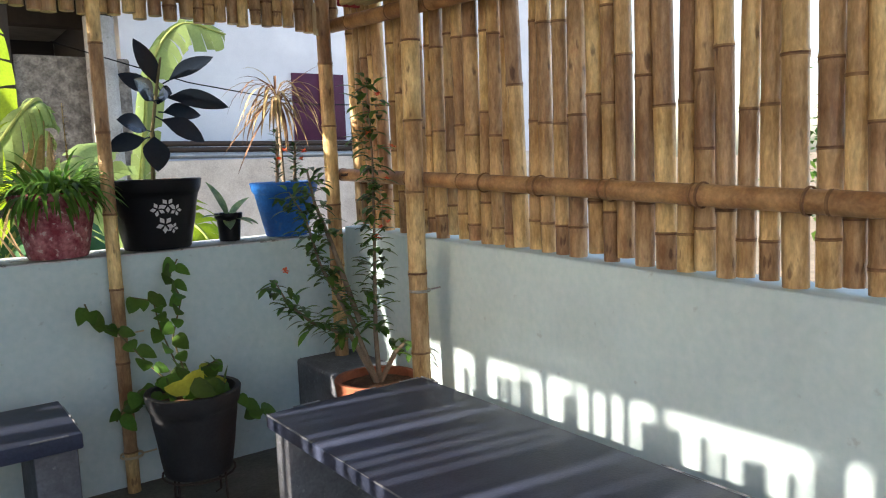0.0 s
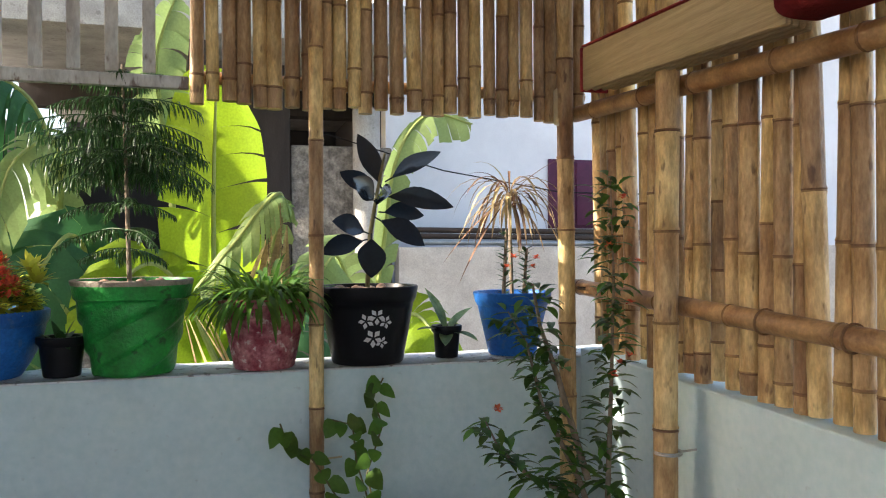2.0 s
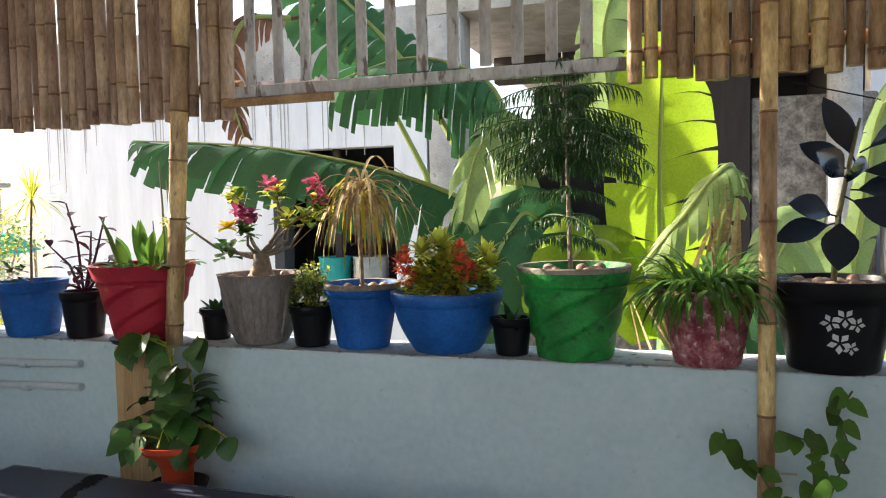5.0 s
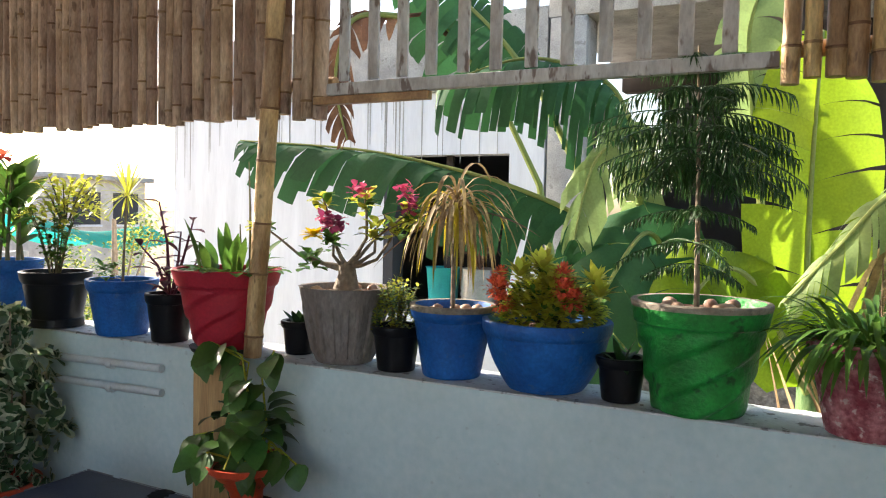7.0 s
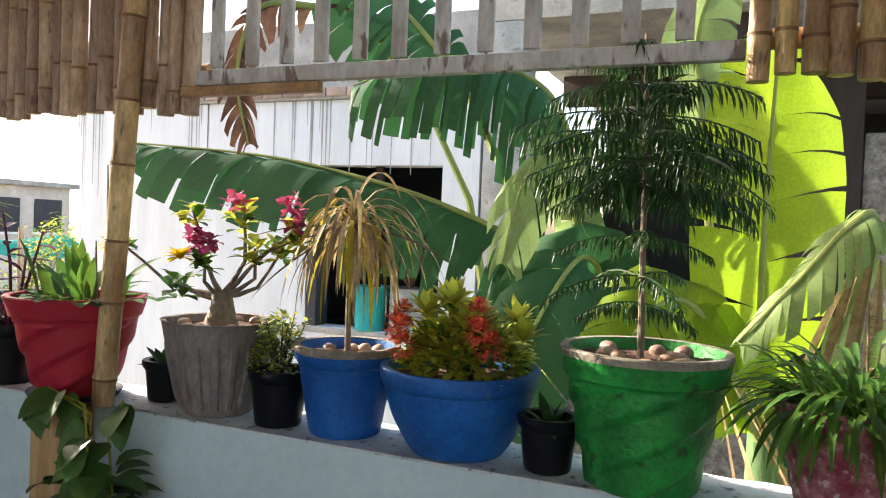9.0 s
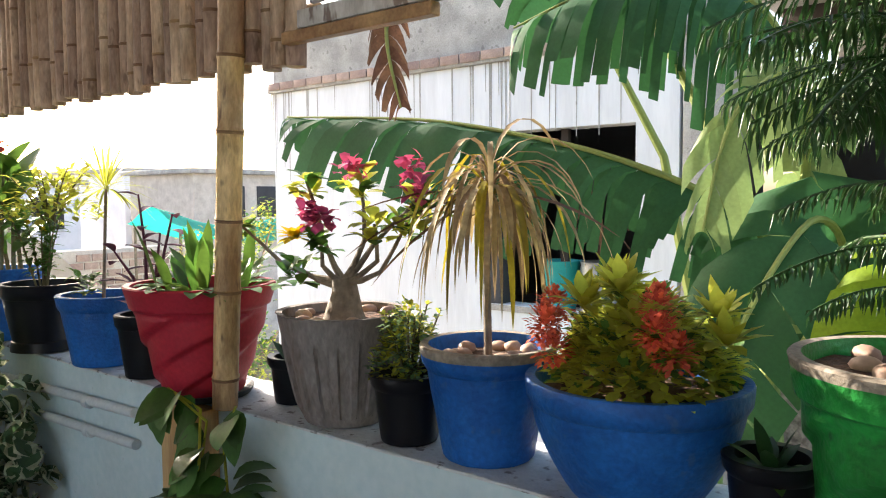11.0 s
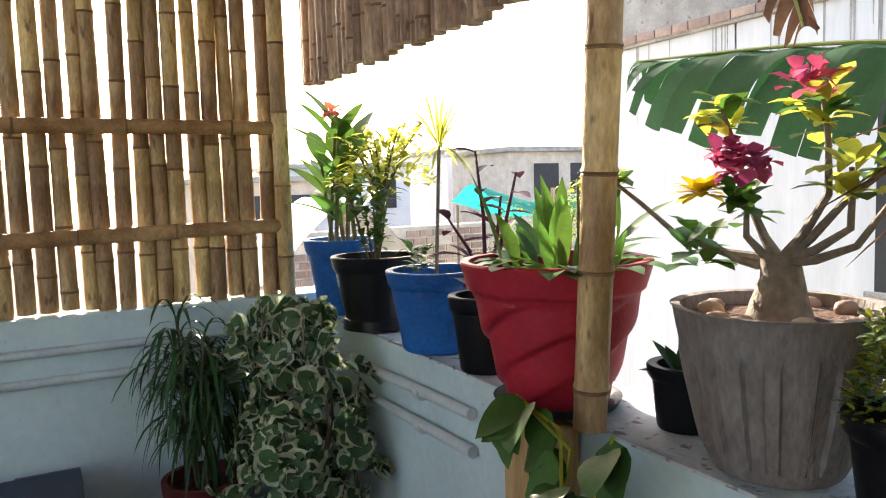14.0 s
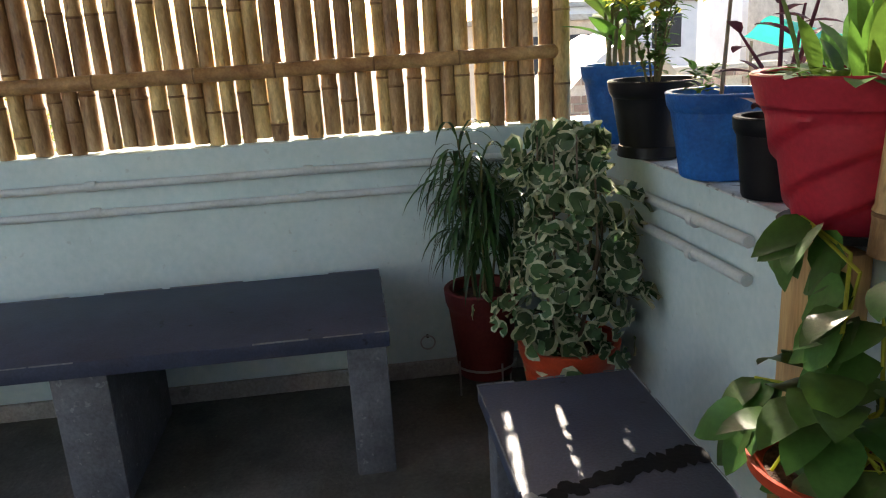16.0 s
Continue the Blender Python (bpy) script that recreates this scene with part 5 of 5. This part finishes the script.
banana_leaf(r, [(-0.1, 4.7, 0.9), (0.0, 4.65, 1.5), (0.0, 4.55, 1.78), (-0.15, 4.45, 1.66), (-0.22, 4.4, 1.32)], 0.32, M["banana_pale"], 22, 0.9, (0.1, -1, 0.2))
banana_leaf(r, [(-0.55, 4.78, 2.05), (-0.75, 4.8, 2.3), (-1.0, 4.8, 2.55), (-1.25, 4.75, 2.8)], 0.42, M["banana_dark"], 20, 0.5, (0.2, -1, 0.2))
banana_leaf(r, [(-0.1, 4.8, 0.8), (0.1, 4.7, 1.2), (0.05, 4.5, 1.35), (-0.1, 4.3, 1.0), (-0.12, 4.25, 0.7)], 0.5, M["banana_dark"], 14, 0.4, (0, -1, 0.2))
part("leaf_stalk", tube(bmesh.new(), [(-0.15, 4.75, 0.8), (-0.25, 4.77, 1.5), (-0.55, 4.78, 2.06)], [0.03, 0.02, 0.015], 8), M["banana_rib"], r)
part("leaf_stalk", tube(bmesh.new(), [(-0.13, 4.73, 0.8), (-0.02, 4.66, 1.16)], [0.03, 0.016], 8), M["banana_rib"], r)
r = banana(0.72, 4.8, "banana plant with broad sunlit upright leaf")
# glow of the backlit blade comes partly from its bright leaf colour
banana_leaf(r, [(0.70, 4.8, 0.7), (0.68, 4.7, 1.1), (0.68, 4.65, 1.55), (0.69, 4.65, 1.95), (0.70, 4.72, 2.2)], 0.57, M["banana"], 9, 0.15, (0.4, -0.9, 0.05), "upright banana leaf with backlight put into its bright colour", 0.5)
banana_leaf(r, [(0.45, 4.95, 1.7), (0.42, 4.95, 2.0), (0.4, 4.95, 2.3), (0.5, 4.9, 2.6)], 0.34, M["banana_pale"], 16, 0.5, (0.2, -1, 0.2))
part("leaf_stalk", tube(bmesh.new(), [(0.7, 4.8, 0.7), (0.5, 4.92, 1.3), (0.45, 4.95, 1.71)], [0.03, 0.02, 0.015], 8), M["banana_rib"], r)
banana_leaf(r, [(0.80, 4.70, 0.7), (0.94, 4.45, 1.25), (0.99, 4.36, 1.52), (0.92, 4.30, 1.5), (0.78, 4.27, 1.32), (0.62, 4.25, 1.12)], 0.20, M["banana_pale"], 30, 1.0, (0, -0.6, 0.8), "pale torn leaf folded over its stalk", 0.6)
for dx, top in ((0.0, 1.5), (0.05, 1.46), (-0.07, 1.42), (0.1, 1.4)):
    bm = bmesh.new()
    leaf(bm, (0.98 + dx * 0.3, 4.33, top), (dx * 2 - 0.25, -0.15, -1), 0.6, 0.05, 0.1, 6, 0.5)
    part("withered_strip", bm, M["straw"], r, "dry straw-coloured leaf strip")
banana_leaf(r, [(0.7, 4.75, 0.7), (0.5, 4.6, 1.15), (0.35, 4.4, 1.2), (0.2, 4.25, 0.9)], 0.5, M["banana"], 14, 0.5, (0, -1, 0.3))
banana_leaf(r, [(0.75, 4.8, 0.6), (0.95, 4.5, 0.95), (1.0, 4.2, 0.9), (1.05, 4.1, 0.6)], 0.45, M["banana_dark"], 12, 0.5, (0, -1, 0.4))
for k in range(9):
    x = 0.56 + 0.03 * k
    bm = bmesh.new()
    leaf(bm, (x + rnd(-0.02, 0.02), 4.1 + rnd(-0.08, 0.08), 1.02), (rnd(0.1, 0.7), rnd(-0.2, 0.1), -1), rnd(0.5, 0.7), rnd(0.03, 0.05), 0.1, 5, 0.4)
    part("withered_strip", bm, M["straw"], r, "dry straw-coloured leaf strip")
r = banana(1.55, 5.2, "young banana plant behind the black pot")
banana_leaf(r, [(1.55, 5.2, 0.7), (1.62, 5.1, 1.3), (1.68, 5.0, 1.8), (1.85, 4.95, 2.05), (2.1, 4.9, 2.0)], 0.22, M["banana_pale"], 16, 0.9, (0, -1, 0.3))
banana_leaf(r, [(1.55, 5.2, 0.7), (1.4, 5.0, 1.1), (1.3, 4.9, 1.25), (1.15, 4.8, 1.0)], 0.45, M["banana_pale"], 14, 0.5, (0, -1, 0.3))
banana_leaf(r, [(1.55, 5.2, 0.5), (1.7, 4.9, 0.9), (1.8, 4.7, 0.85), (1.9, 4.6, 0.6)], 0.45, M["banana"], 14, 0.5, (0, -1, 0.3))
r = banana(-0.62, 5.5, "banana plant with torn upper leaves and withered leaf")
banana_leaf(r, [(-0.95, 5.2, 2.1), (-1.1, 5.0, 2.35), (-1.25, 4.9, 2.6), (-1.3, 4.7, 2.9)], 0.48, M["banana_dark"], 18, 0.5, (-0.3, -1, 0.1))
banana_leaf(r, [(-1.28, 4.7, 2.45), (-1.45, 4.5, 2.4), (-1.52, 4.45, 2.1), (-1.42, 4.42, 1.78)], 0.24, M["dryleaf"], 16, 0.9, (0.3, -1, 0.1), "withered brown hanging leaf", 0.95)

part("leaf_stalk", tube(bmesh.new(), [(-0.62, 5.5, 0.8), (-0.75, 5.4, 1.6), (-0.95, 5.2, 2.11)], [0.03, 0.02, 0.015], 8), M["banana_rib"], r)
part("leaf_stalk", tube(bmesh.new(), [(-1.1, 5.0, 2.35), (-1.2, 4.8, 2.48), (-1.28, 4.7, 2.45)], [0.015, 0.012, 0.012], 8), M["dryleaf"], r)

# ---- neighbouring houses ----
r = thing("white_house", (-3.4, 7.2, GROUND), "streaked whitewashed house with raw brick parapet", "house")
H = M["house"]
for lo, hi in (((-5.4, 7.0, GROUND), (-2.8, 7.2, 2.46)), ((-1.6, 7.0, GROUND), (-1.3, 7.2, 2.46)), ((-2.8, 7.0, GROUND), (-1.6, 7.2, 0.60)), ((-2.8, 7.0, 1.93), (-1.6, 7.2, 2.46))):
    part("wall", boxed(lo, hi), H, r, smooth=False)
part("side_wall", boxed((-5.4, 7.202, GROUND), (-5.3, 12, 2.46)), H, r, smooth=False)
part("lintel_band", boxed((-5.45, 6.96, 2.462), (-1.25, 7.25, 2.56), 0.01), M["concrete"], r, "rough brick and cement band")
part("parapet", boxed((-5.4, 7.0, 2.562), (-1.3, 7.2, 3.1)), M["concrete"], r, "bare cement parapet", smooth=False)
part("roof", boxed((-5.4, 7.2, 2.44), (-1.3, 12, 2.56)), M["concrete"], r, smooth=False)
b = bmesh.new()
for k in range(40):
    x, w, h = rnd(-5.45, -1.35), rnd(0.004, 0.012), rnd(0.15, 0.9)
    if -2.85 < x < -1.55:
        h = min(h, 0.60)
    b.faces.new([b.verts.new(v) for v in ((x - w, 6.998, 2.46), (x + w, 6.998, 2.46), (x + w * 0.4, 6.998, 2.46 - h), (x - w * 0.2, 6.998, 2.46 - h))])
part("drip_stain", b, M["concrete"], r, "grey rain streaks down the whitewash", smooth=False)
x = -5.4
while x < -1.4:
    w = rnd(0.16, 0.22)
    part("brick", boxed((x, 6.945, 2.48 + rnd(0, 0.01)), (x + w - 0.012, 6.958, 2.555), 0.003), M["brick"], r)
    x += w
win = part("window_frame", boxed((-2.86, 6.985, 0.55), (-1.55, 6.998, 0.598), 0.004), M["concrete"], r, "cement window sill")
# jamb and room behind the sill take their shade from the colour
part("jamb", boxed((-2.8, 7.002, 0.602), (-2.70, 7.19, 1.928)), M["room_shade"], win)
part("jamb", boxed((-2.22, 7.08, 0.602), (-2.16, 7.12, 1.928)), M["dark_timber"], win)
part("back_room", boxed((-3.6, 9.0, GROUND), (-1.35, 9.1, 2.43)), M["room_shade"], r, smooth=False)
part("room_side", boxed((-1.4, 7.21, GROUND), (-1.35, 9.0, 2.43)), M["room_shade"], r, smooth=False)
part("room_side", boxed((-3.6, 7.21, GROUND), (-3.55, 9.0, 2.43)), M["room_shade"], r, smooth=False)
part("room_floor", boxed((-3.5, 7.21, 0.2), (-1.42, 8.98, 0.45)), M["room_shade"], r, smooth=False)
r = thing("bucket", (-2.35, 7.1, 0.60), "teal plastic bucket standing on the window sill", "bucket")
part("body", lathe(bmesh.new(), -2.23, 7.09, [(0, 0.601), (0.12, 0.601), (0.15, 0.95), (0.16, 0.96), (0.145, 0.96), (0.11, 0.62), (0, 0.62)], 28)[0], M["teal"], r)
r = thing("tin_can", (-1.9, 7.1, 0.60), "ribbed tin can with dry twigs on the sill", "tin can")
part("body", lathe(bmesh.new(), -1.88, 7.09, [(0, 0.601)] + [(0.155 + 0.008 * (k % 2), 0.602 + k * 0.028) for k in range(14)] + [(0.14, 0.96), (0, 0.95)], 28)[0], M["tin"], r)
b = bmesh.new()
for k in range(30):
    a = rnd(0, 6.28)
    tube(b, [(-1.88, 7.09, 0.95), (-1.88 + 0.1 * math.cos(a), 7.09 + 0.1 * math.sin(a), rnd(1.1, 1.3)), (-1.88 + 0.2 * math.cos(a), 7.09 + 0.15 * math.sin(a), rnd(1.05, 1.5))], 0.005, 4)
part("twigs", b, M["dryleaf"], r)

# unfinished house with dark porch
r = thing("unfinished_house", (0.5, 8.2, GROUND), "unfinished house with dark open porch and concrete slab", "house")
part("column", boxed((-1.28, 7.0, GROUND), (-0.98, 7.3, 2.998), 0.01), M["concrete"], r)
part("column", boxed((0.78, 7.9, GROUND), (1.32, 8.2, 2.998), 0.01), M["dark_timber"], r, "very dark brown timber column")
# porch depth is darkened by colour, on this wall and the side wall
part("back_wall", boxed((-1.3, 11.8, GROUND), (2.3, 12.0, 3.6)), M["room_shade"], r, smooth=False)
part("slab", boxed((-1.3, 7.0, 3.0), (2.3, 11.79, 3.35), 0.01), M["concrete"], r)
part("beam", boxed((-1.2, 9.0, 2.72), (2.25, 9.2, 2.998), 0.01), M["dark_timber"], r)
part("beam", boxed((0.45, 7.2, 2.78), (0.65, 8.98, 2.998), 0.01), M["dark_timber"], r)
part("low_wall", boxed((-1.28, 7.9, GROUND), (0.77, 8.05, 0.5)), M["rubble"], r, smooth=False)
part("stone_wall", boxed((1.33, 7.95, GROUND), (2.30, 8.3, 2.27), 0.02), M["rubble"], r, "grey rubble masonry wall")
part("side_wall", boxed((2.302, 8.52, GROUND), (2.308, 11.8, 3.3)), M["room_shade"], r, smooth=False)
r = thing("white_house", (5.0, 8.2, GROUND), "tall whitewashed house with purple shuttered window", "house")
part("wall", boxed((2.31, 8.3, GROUND), (9.0, 8.5, 5.2)), M["house_plain"], r, smooth=False)
part("roof", boxed((2.2, 8.2, 5.2), (9.1, 13, 5.35)), M["concrete"], r, smooth=False)
part("side_wall", boxed((2.31, 8.5, GROUND), (2.5, 13, 5.2)), M["house_plain"], r, smooth=False)
w = part("window", boxed((4.10, 8.262, 1.50), (4.75, 8.298, 2.25), 0.005), M["purple"], r, "dark purple painted window")
part("shutter", boxed((4.42, 8.235, 1.53), (4.72, 8.26, 2.22), 0.005), M["purple"], w)
part("sill", boxed((4.0, 8.2, 1.42), (4.85, 8.299, 1.48), 0.005), M["concrete"], w)
for z in (1.47, 1.53, 1.59):
    pp = thing("pipe_bundle", (4.0, 7.85, z - 0.14), "long dark pipe stacked on the low wall", "pipe", "stacked pipes")
    part("tube", tube(bmesh.new(), [(2.5, 7.85 + (z - 1.5) * 0.8, z - 0.12), (6.2, 7.87 + (z - 1.5) * 0.3, z - 0.16)], 0.028, 10), M["iron" if z > 1.52 else "tin"], pp)
solid("boundary_wall", boxed((2.32, 7.75, GROUND), (8.0, 7.95, 1.30)), M["beige"], "low beige plastered boundary wall", "wall", "")
solid("drain_pipe", tube(bmesh.new(), [(2.02, 7.8, GROUND), (2.02, 7.8, 2.6)], 0.13, 18), M["concrete"], "thick grey cement pipe against the masonry", "pipe", "", smooth=True)
cb = thing("cable", (3.0, 6.5, 2.0), "thin dark cable sagging across the yard", "cable")
part("wire", tube(bmesh.new(), [(1.6, 7.7, 2.35), (2.6, 7.2, 1.98), (3.6, 6.9, 1.78), (5.0, 6.6, 1.75)], 0.006, 5), M["black"], cb)

# ---- distance to the left ----
solid("brick_wall", boxed((-13, 5.0, GROUND), (-12.75, 10.3, 0.55), 0.02), M["beige"], "worn pale brick wall of a far yard", "wall", "")
root = thing("brick_course", (-12.74, 7.5, GROUND), "exposed worn bricks on the far yard wall", "bricks")
for row in range(7):
    for k in range(18):
        if random.random() < 0.8:
            y0 = 5.1 + k * 0.28 + (row % 2) * 0.14
            part("brick", boxed((-12.749, y0, -0.55 + row * 0.15), (-12.72, y0 + 0.25, -0.55 + row * 0.15 + 0.12), 0.006), M["brick"], root, smooth=False)
r = thing("shade_canopy", (-11, 10.3, GROUND), "teal green shade net stretched on poles", "canopy")
b = bmesh.new()
bmesh.ops.create_grid(b, x_segments=14, y_segments=14, size=0.5)
for v in b.verts:
    u, w = v.co.x, v.co.y
    v.co = Vector((-11 + u * 1.6, 10.2 + w * 2.6, 0.95 - 0.25 * w + 0.15 * math.cos(u * 6) - 0.12 * math.cos(w * 5)))
part("net", b, M["net"], r)
for x, y in ((-11.7, 9.0), (-10.3, 9.0), (-11.7, 11.4), (-10.3, 11.4)):
    part("pole", tube(bmesh.new(), [(x, y, GROUND), (x, y, 0.95)], 0.025, 8), M["bark"], r)


def far_house(x0, x1, y0, y1, top, mat, label):
    q = thing("distant_house", ((x0 + x1) / 2, (y0 + y1) / 2, GROUND), label, "house", "distant houses")
    part("wall", boxed((x0, y0, GROUND), (x1, y1, top)), mat, q, smooth=False)
    part("roof", boxed((x0 - 0.2, y0 - 0.2, top + 0.002), (x1 + 0.2, y1 + 0.2, top + 0.15), 0.02), M["concrete"], q)
    for k in range(2):
        yy = y0 + (y1 - y0) * (0.25 + 0.4 * k)
        # pane coloured dark for the unlit room behind it
        wd = part("window", boxed((x1 + 0.002, yy, top - 1.3), (x1 + 0.04, yy + 0.9, top - 0.35), 0.01), M["room_shade"], q)
        part("frame", boxed((x1 + 0.002, yy - 0.06, top - 1.37), (x1 + 0.06, yy + 0.96, top - 1.31), 0.01), M["house_plain"], wd)
    return q


far_house(-22, -18.5, 14.6, 18.0, 2.2, M["beige"], "distant pale flat-roofed house with dark windows")
far_house(-26, -22, 9.0, 13.0, 1.9, M["house_plain"], "distant whitewashed flat-roofed house")
far_house(-24, -19.5, 6.0, 9.0, 1.5, M["beige"], "distant beige flat-roofed house")
far_house(-30, -24, 15.5, 22, 2.4, M["house_plain"], "distant white house block")
r = thing("plastic_sheet", (-9.5, 5.2, GROUND), "pale plastic sheet tent in the neighbouring yard", "tent")
b = bmesh.new()
bmesh.ops.create_grid(b, x_segments=12, y_segments=12, size=0.5)
for v in b.verts:
    u, w = v.co.x, v.co.y
    v.co = Vector((-10 + u * 2, 5.9 + w * 2.2, 1.2 - 2.6 * abs(w) ** 1.3 + 0.05 * noise.noise(v.co * 9)))
part("sheet", b, M["whitesheet"], r)
for y in (5.0, 5.9, 6.8):
    part("pole", tube(bmesh.new(), [(-9.2, y, GROUND), (-9.2, y, 0.2 if y != 5.9 else 1.19)], 0.03, 8), M["bark"], r)


def shrub(x, y, z0, z1, spread, count, size, mats, label):
    """A tree: a forked trunk with limbs and a crown of many small leaves in uneven clumps."""
    q = thing("tree", (x, y, z0), label, "tree")
    t = bmesh.new()
    tube(t, [(x, y, z0), (x + 0.05, y, (z0 + z1) / 2), (x, y, z1 - 0.5)], [0.10, 0.07, 0.03], 8)
    lv = bmesh.new()
    for k in range(16):
        a, u = k * 2.4, rnd(0.25, 1)
        c = Vector((x + spread * u * math.cos(a), y + spread * u * math.sin(a), z0 + (z1 - z0) * rnd(0.35, 0.95)))
        tube(t, [(x, y, z0 + (c.z - z0) * 0.6), c], [0.03, 0.01], 5)
        for j in range(count):
            d = around(rnd(0, 6.28), rnd(-1.2, 1.4))
            leaf(lv, c + d * spread * 0.42 * rnd(0.2, 1), around(rnd(0, 6.28), rnd(-0.5, 0.8)), size * rnd(0.6, 1.2), size * 0.4, 0.5, 2, 0.2, mat=random.randrange(len(mats)))
    part("trunk", t, M["bark"], q)
    part("crown", lv, mats, q)


random.seed(31)
shrub(-8.3, 8.6, GROUND, 1.75, 1.0, 260, 0.10, [M["leaf"], M["limeleaf"]], "feathery sunlit green tree beyond the parapet")
shrub(-7.4, 7.4, GROUND, 0.55, 0.7, 200, 0.09, [M["limeleaf"], M["leaf"]], "low bright green tree beside the white house")
shrub(-5.6, 2.2, GROUND, 0.95, 1.1, 240, 0.10, [M["leaf"], M["limeleaf"]], "leafy green tree outside the screen")
shrub(-5.4, 0.2, GROUND, 1.0, 1.1, 240, 0.10, [M["leaf"], M["limeleaf"]], "leafy green tree below the terrace screen")
shrub(6.0, 2.5, GROUND, 1.7, 1.2, 160, 0.12, [M["leaf"]], "green tree beyond the bamboo screen")
far_house(8.0, 13.0, -4.0, 2.0, 1.5, M["house_plain"], "white house beyond the bamboo screen")
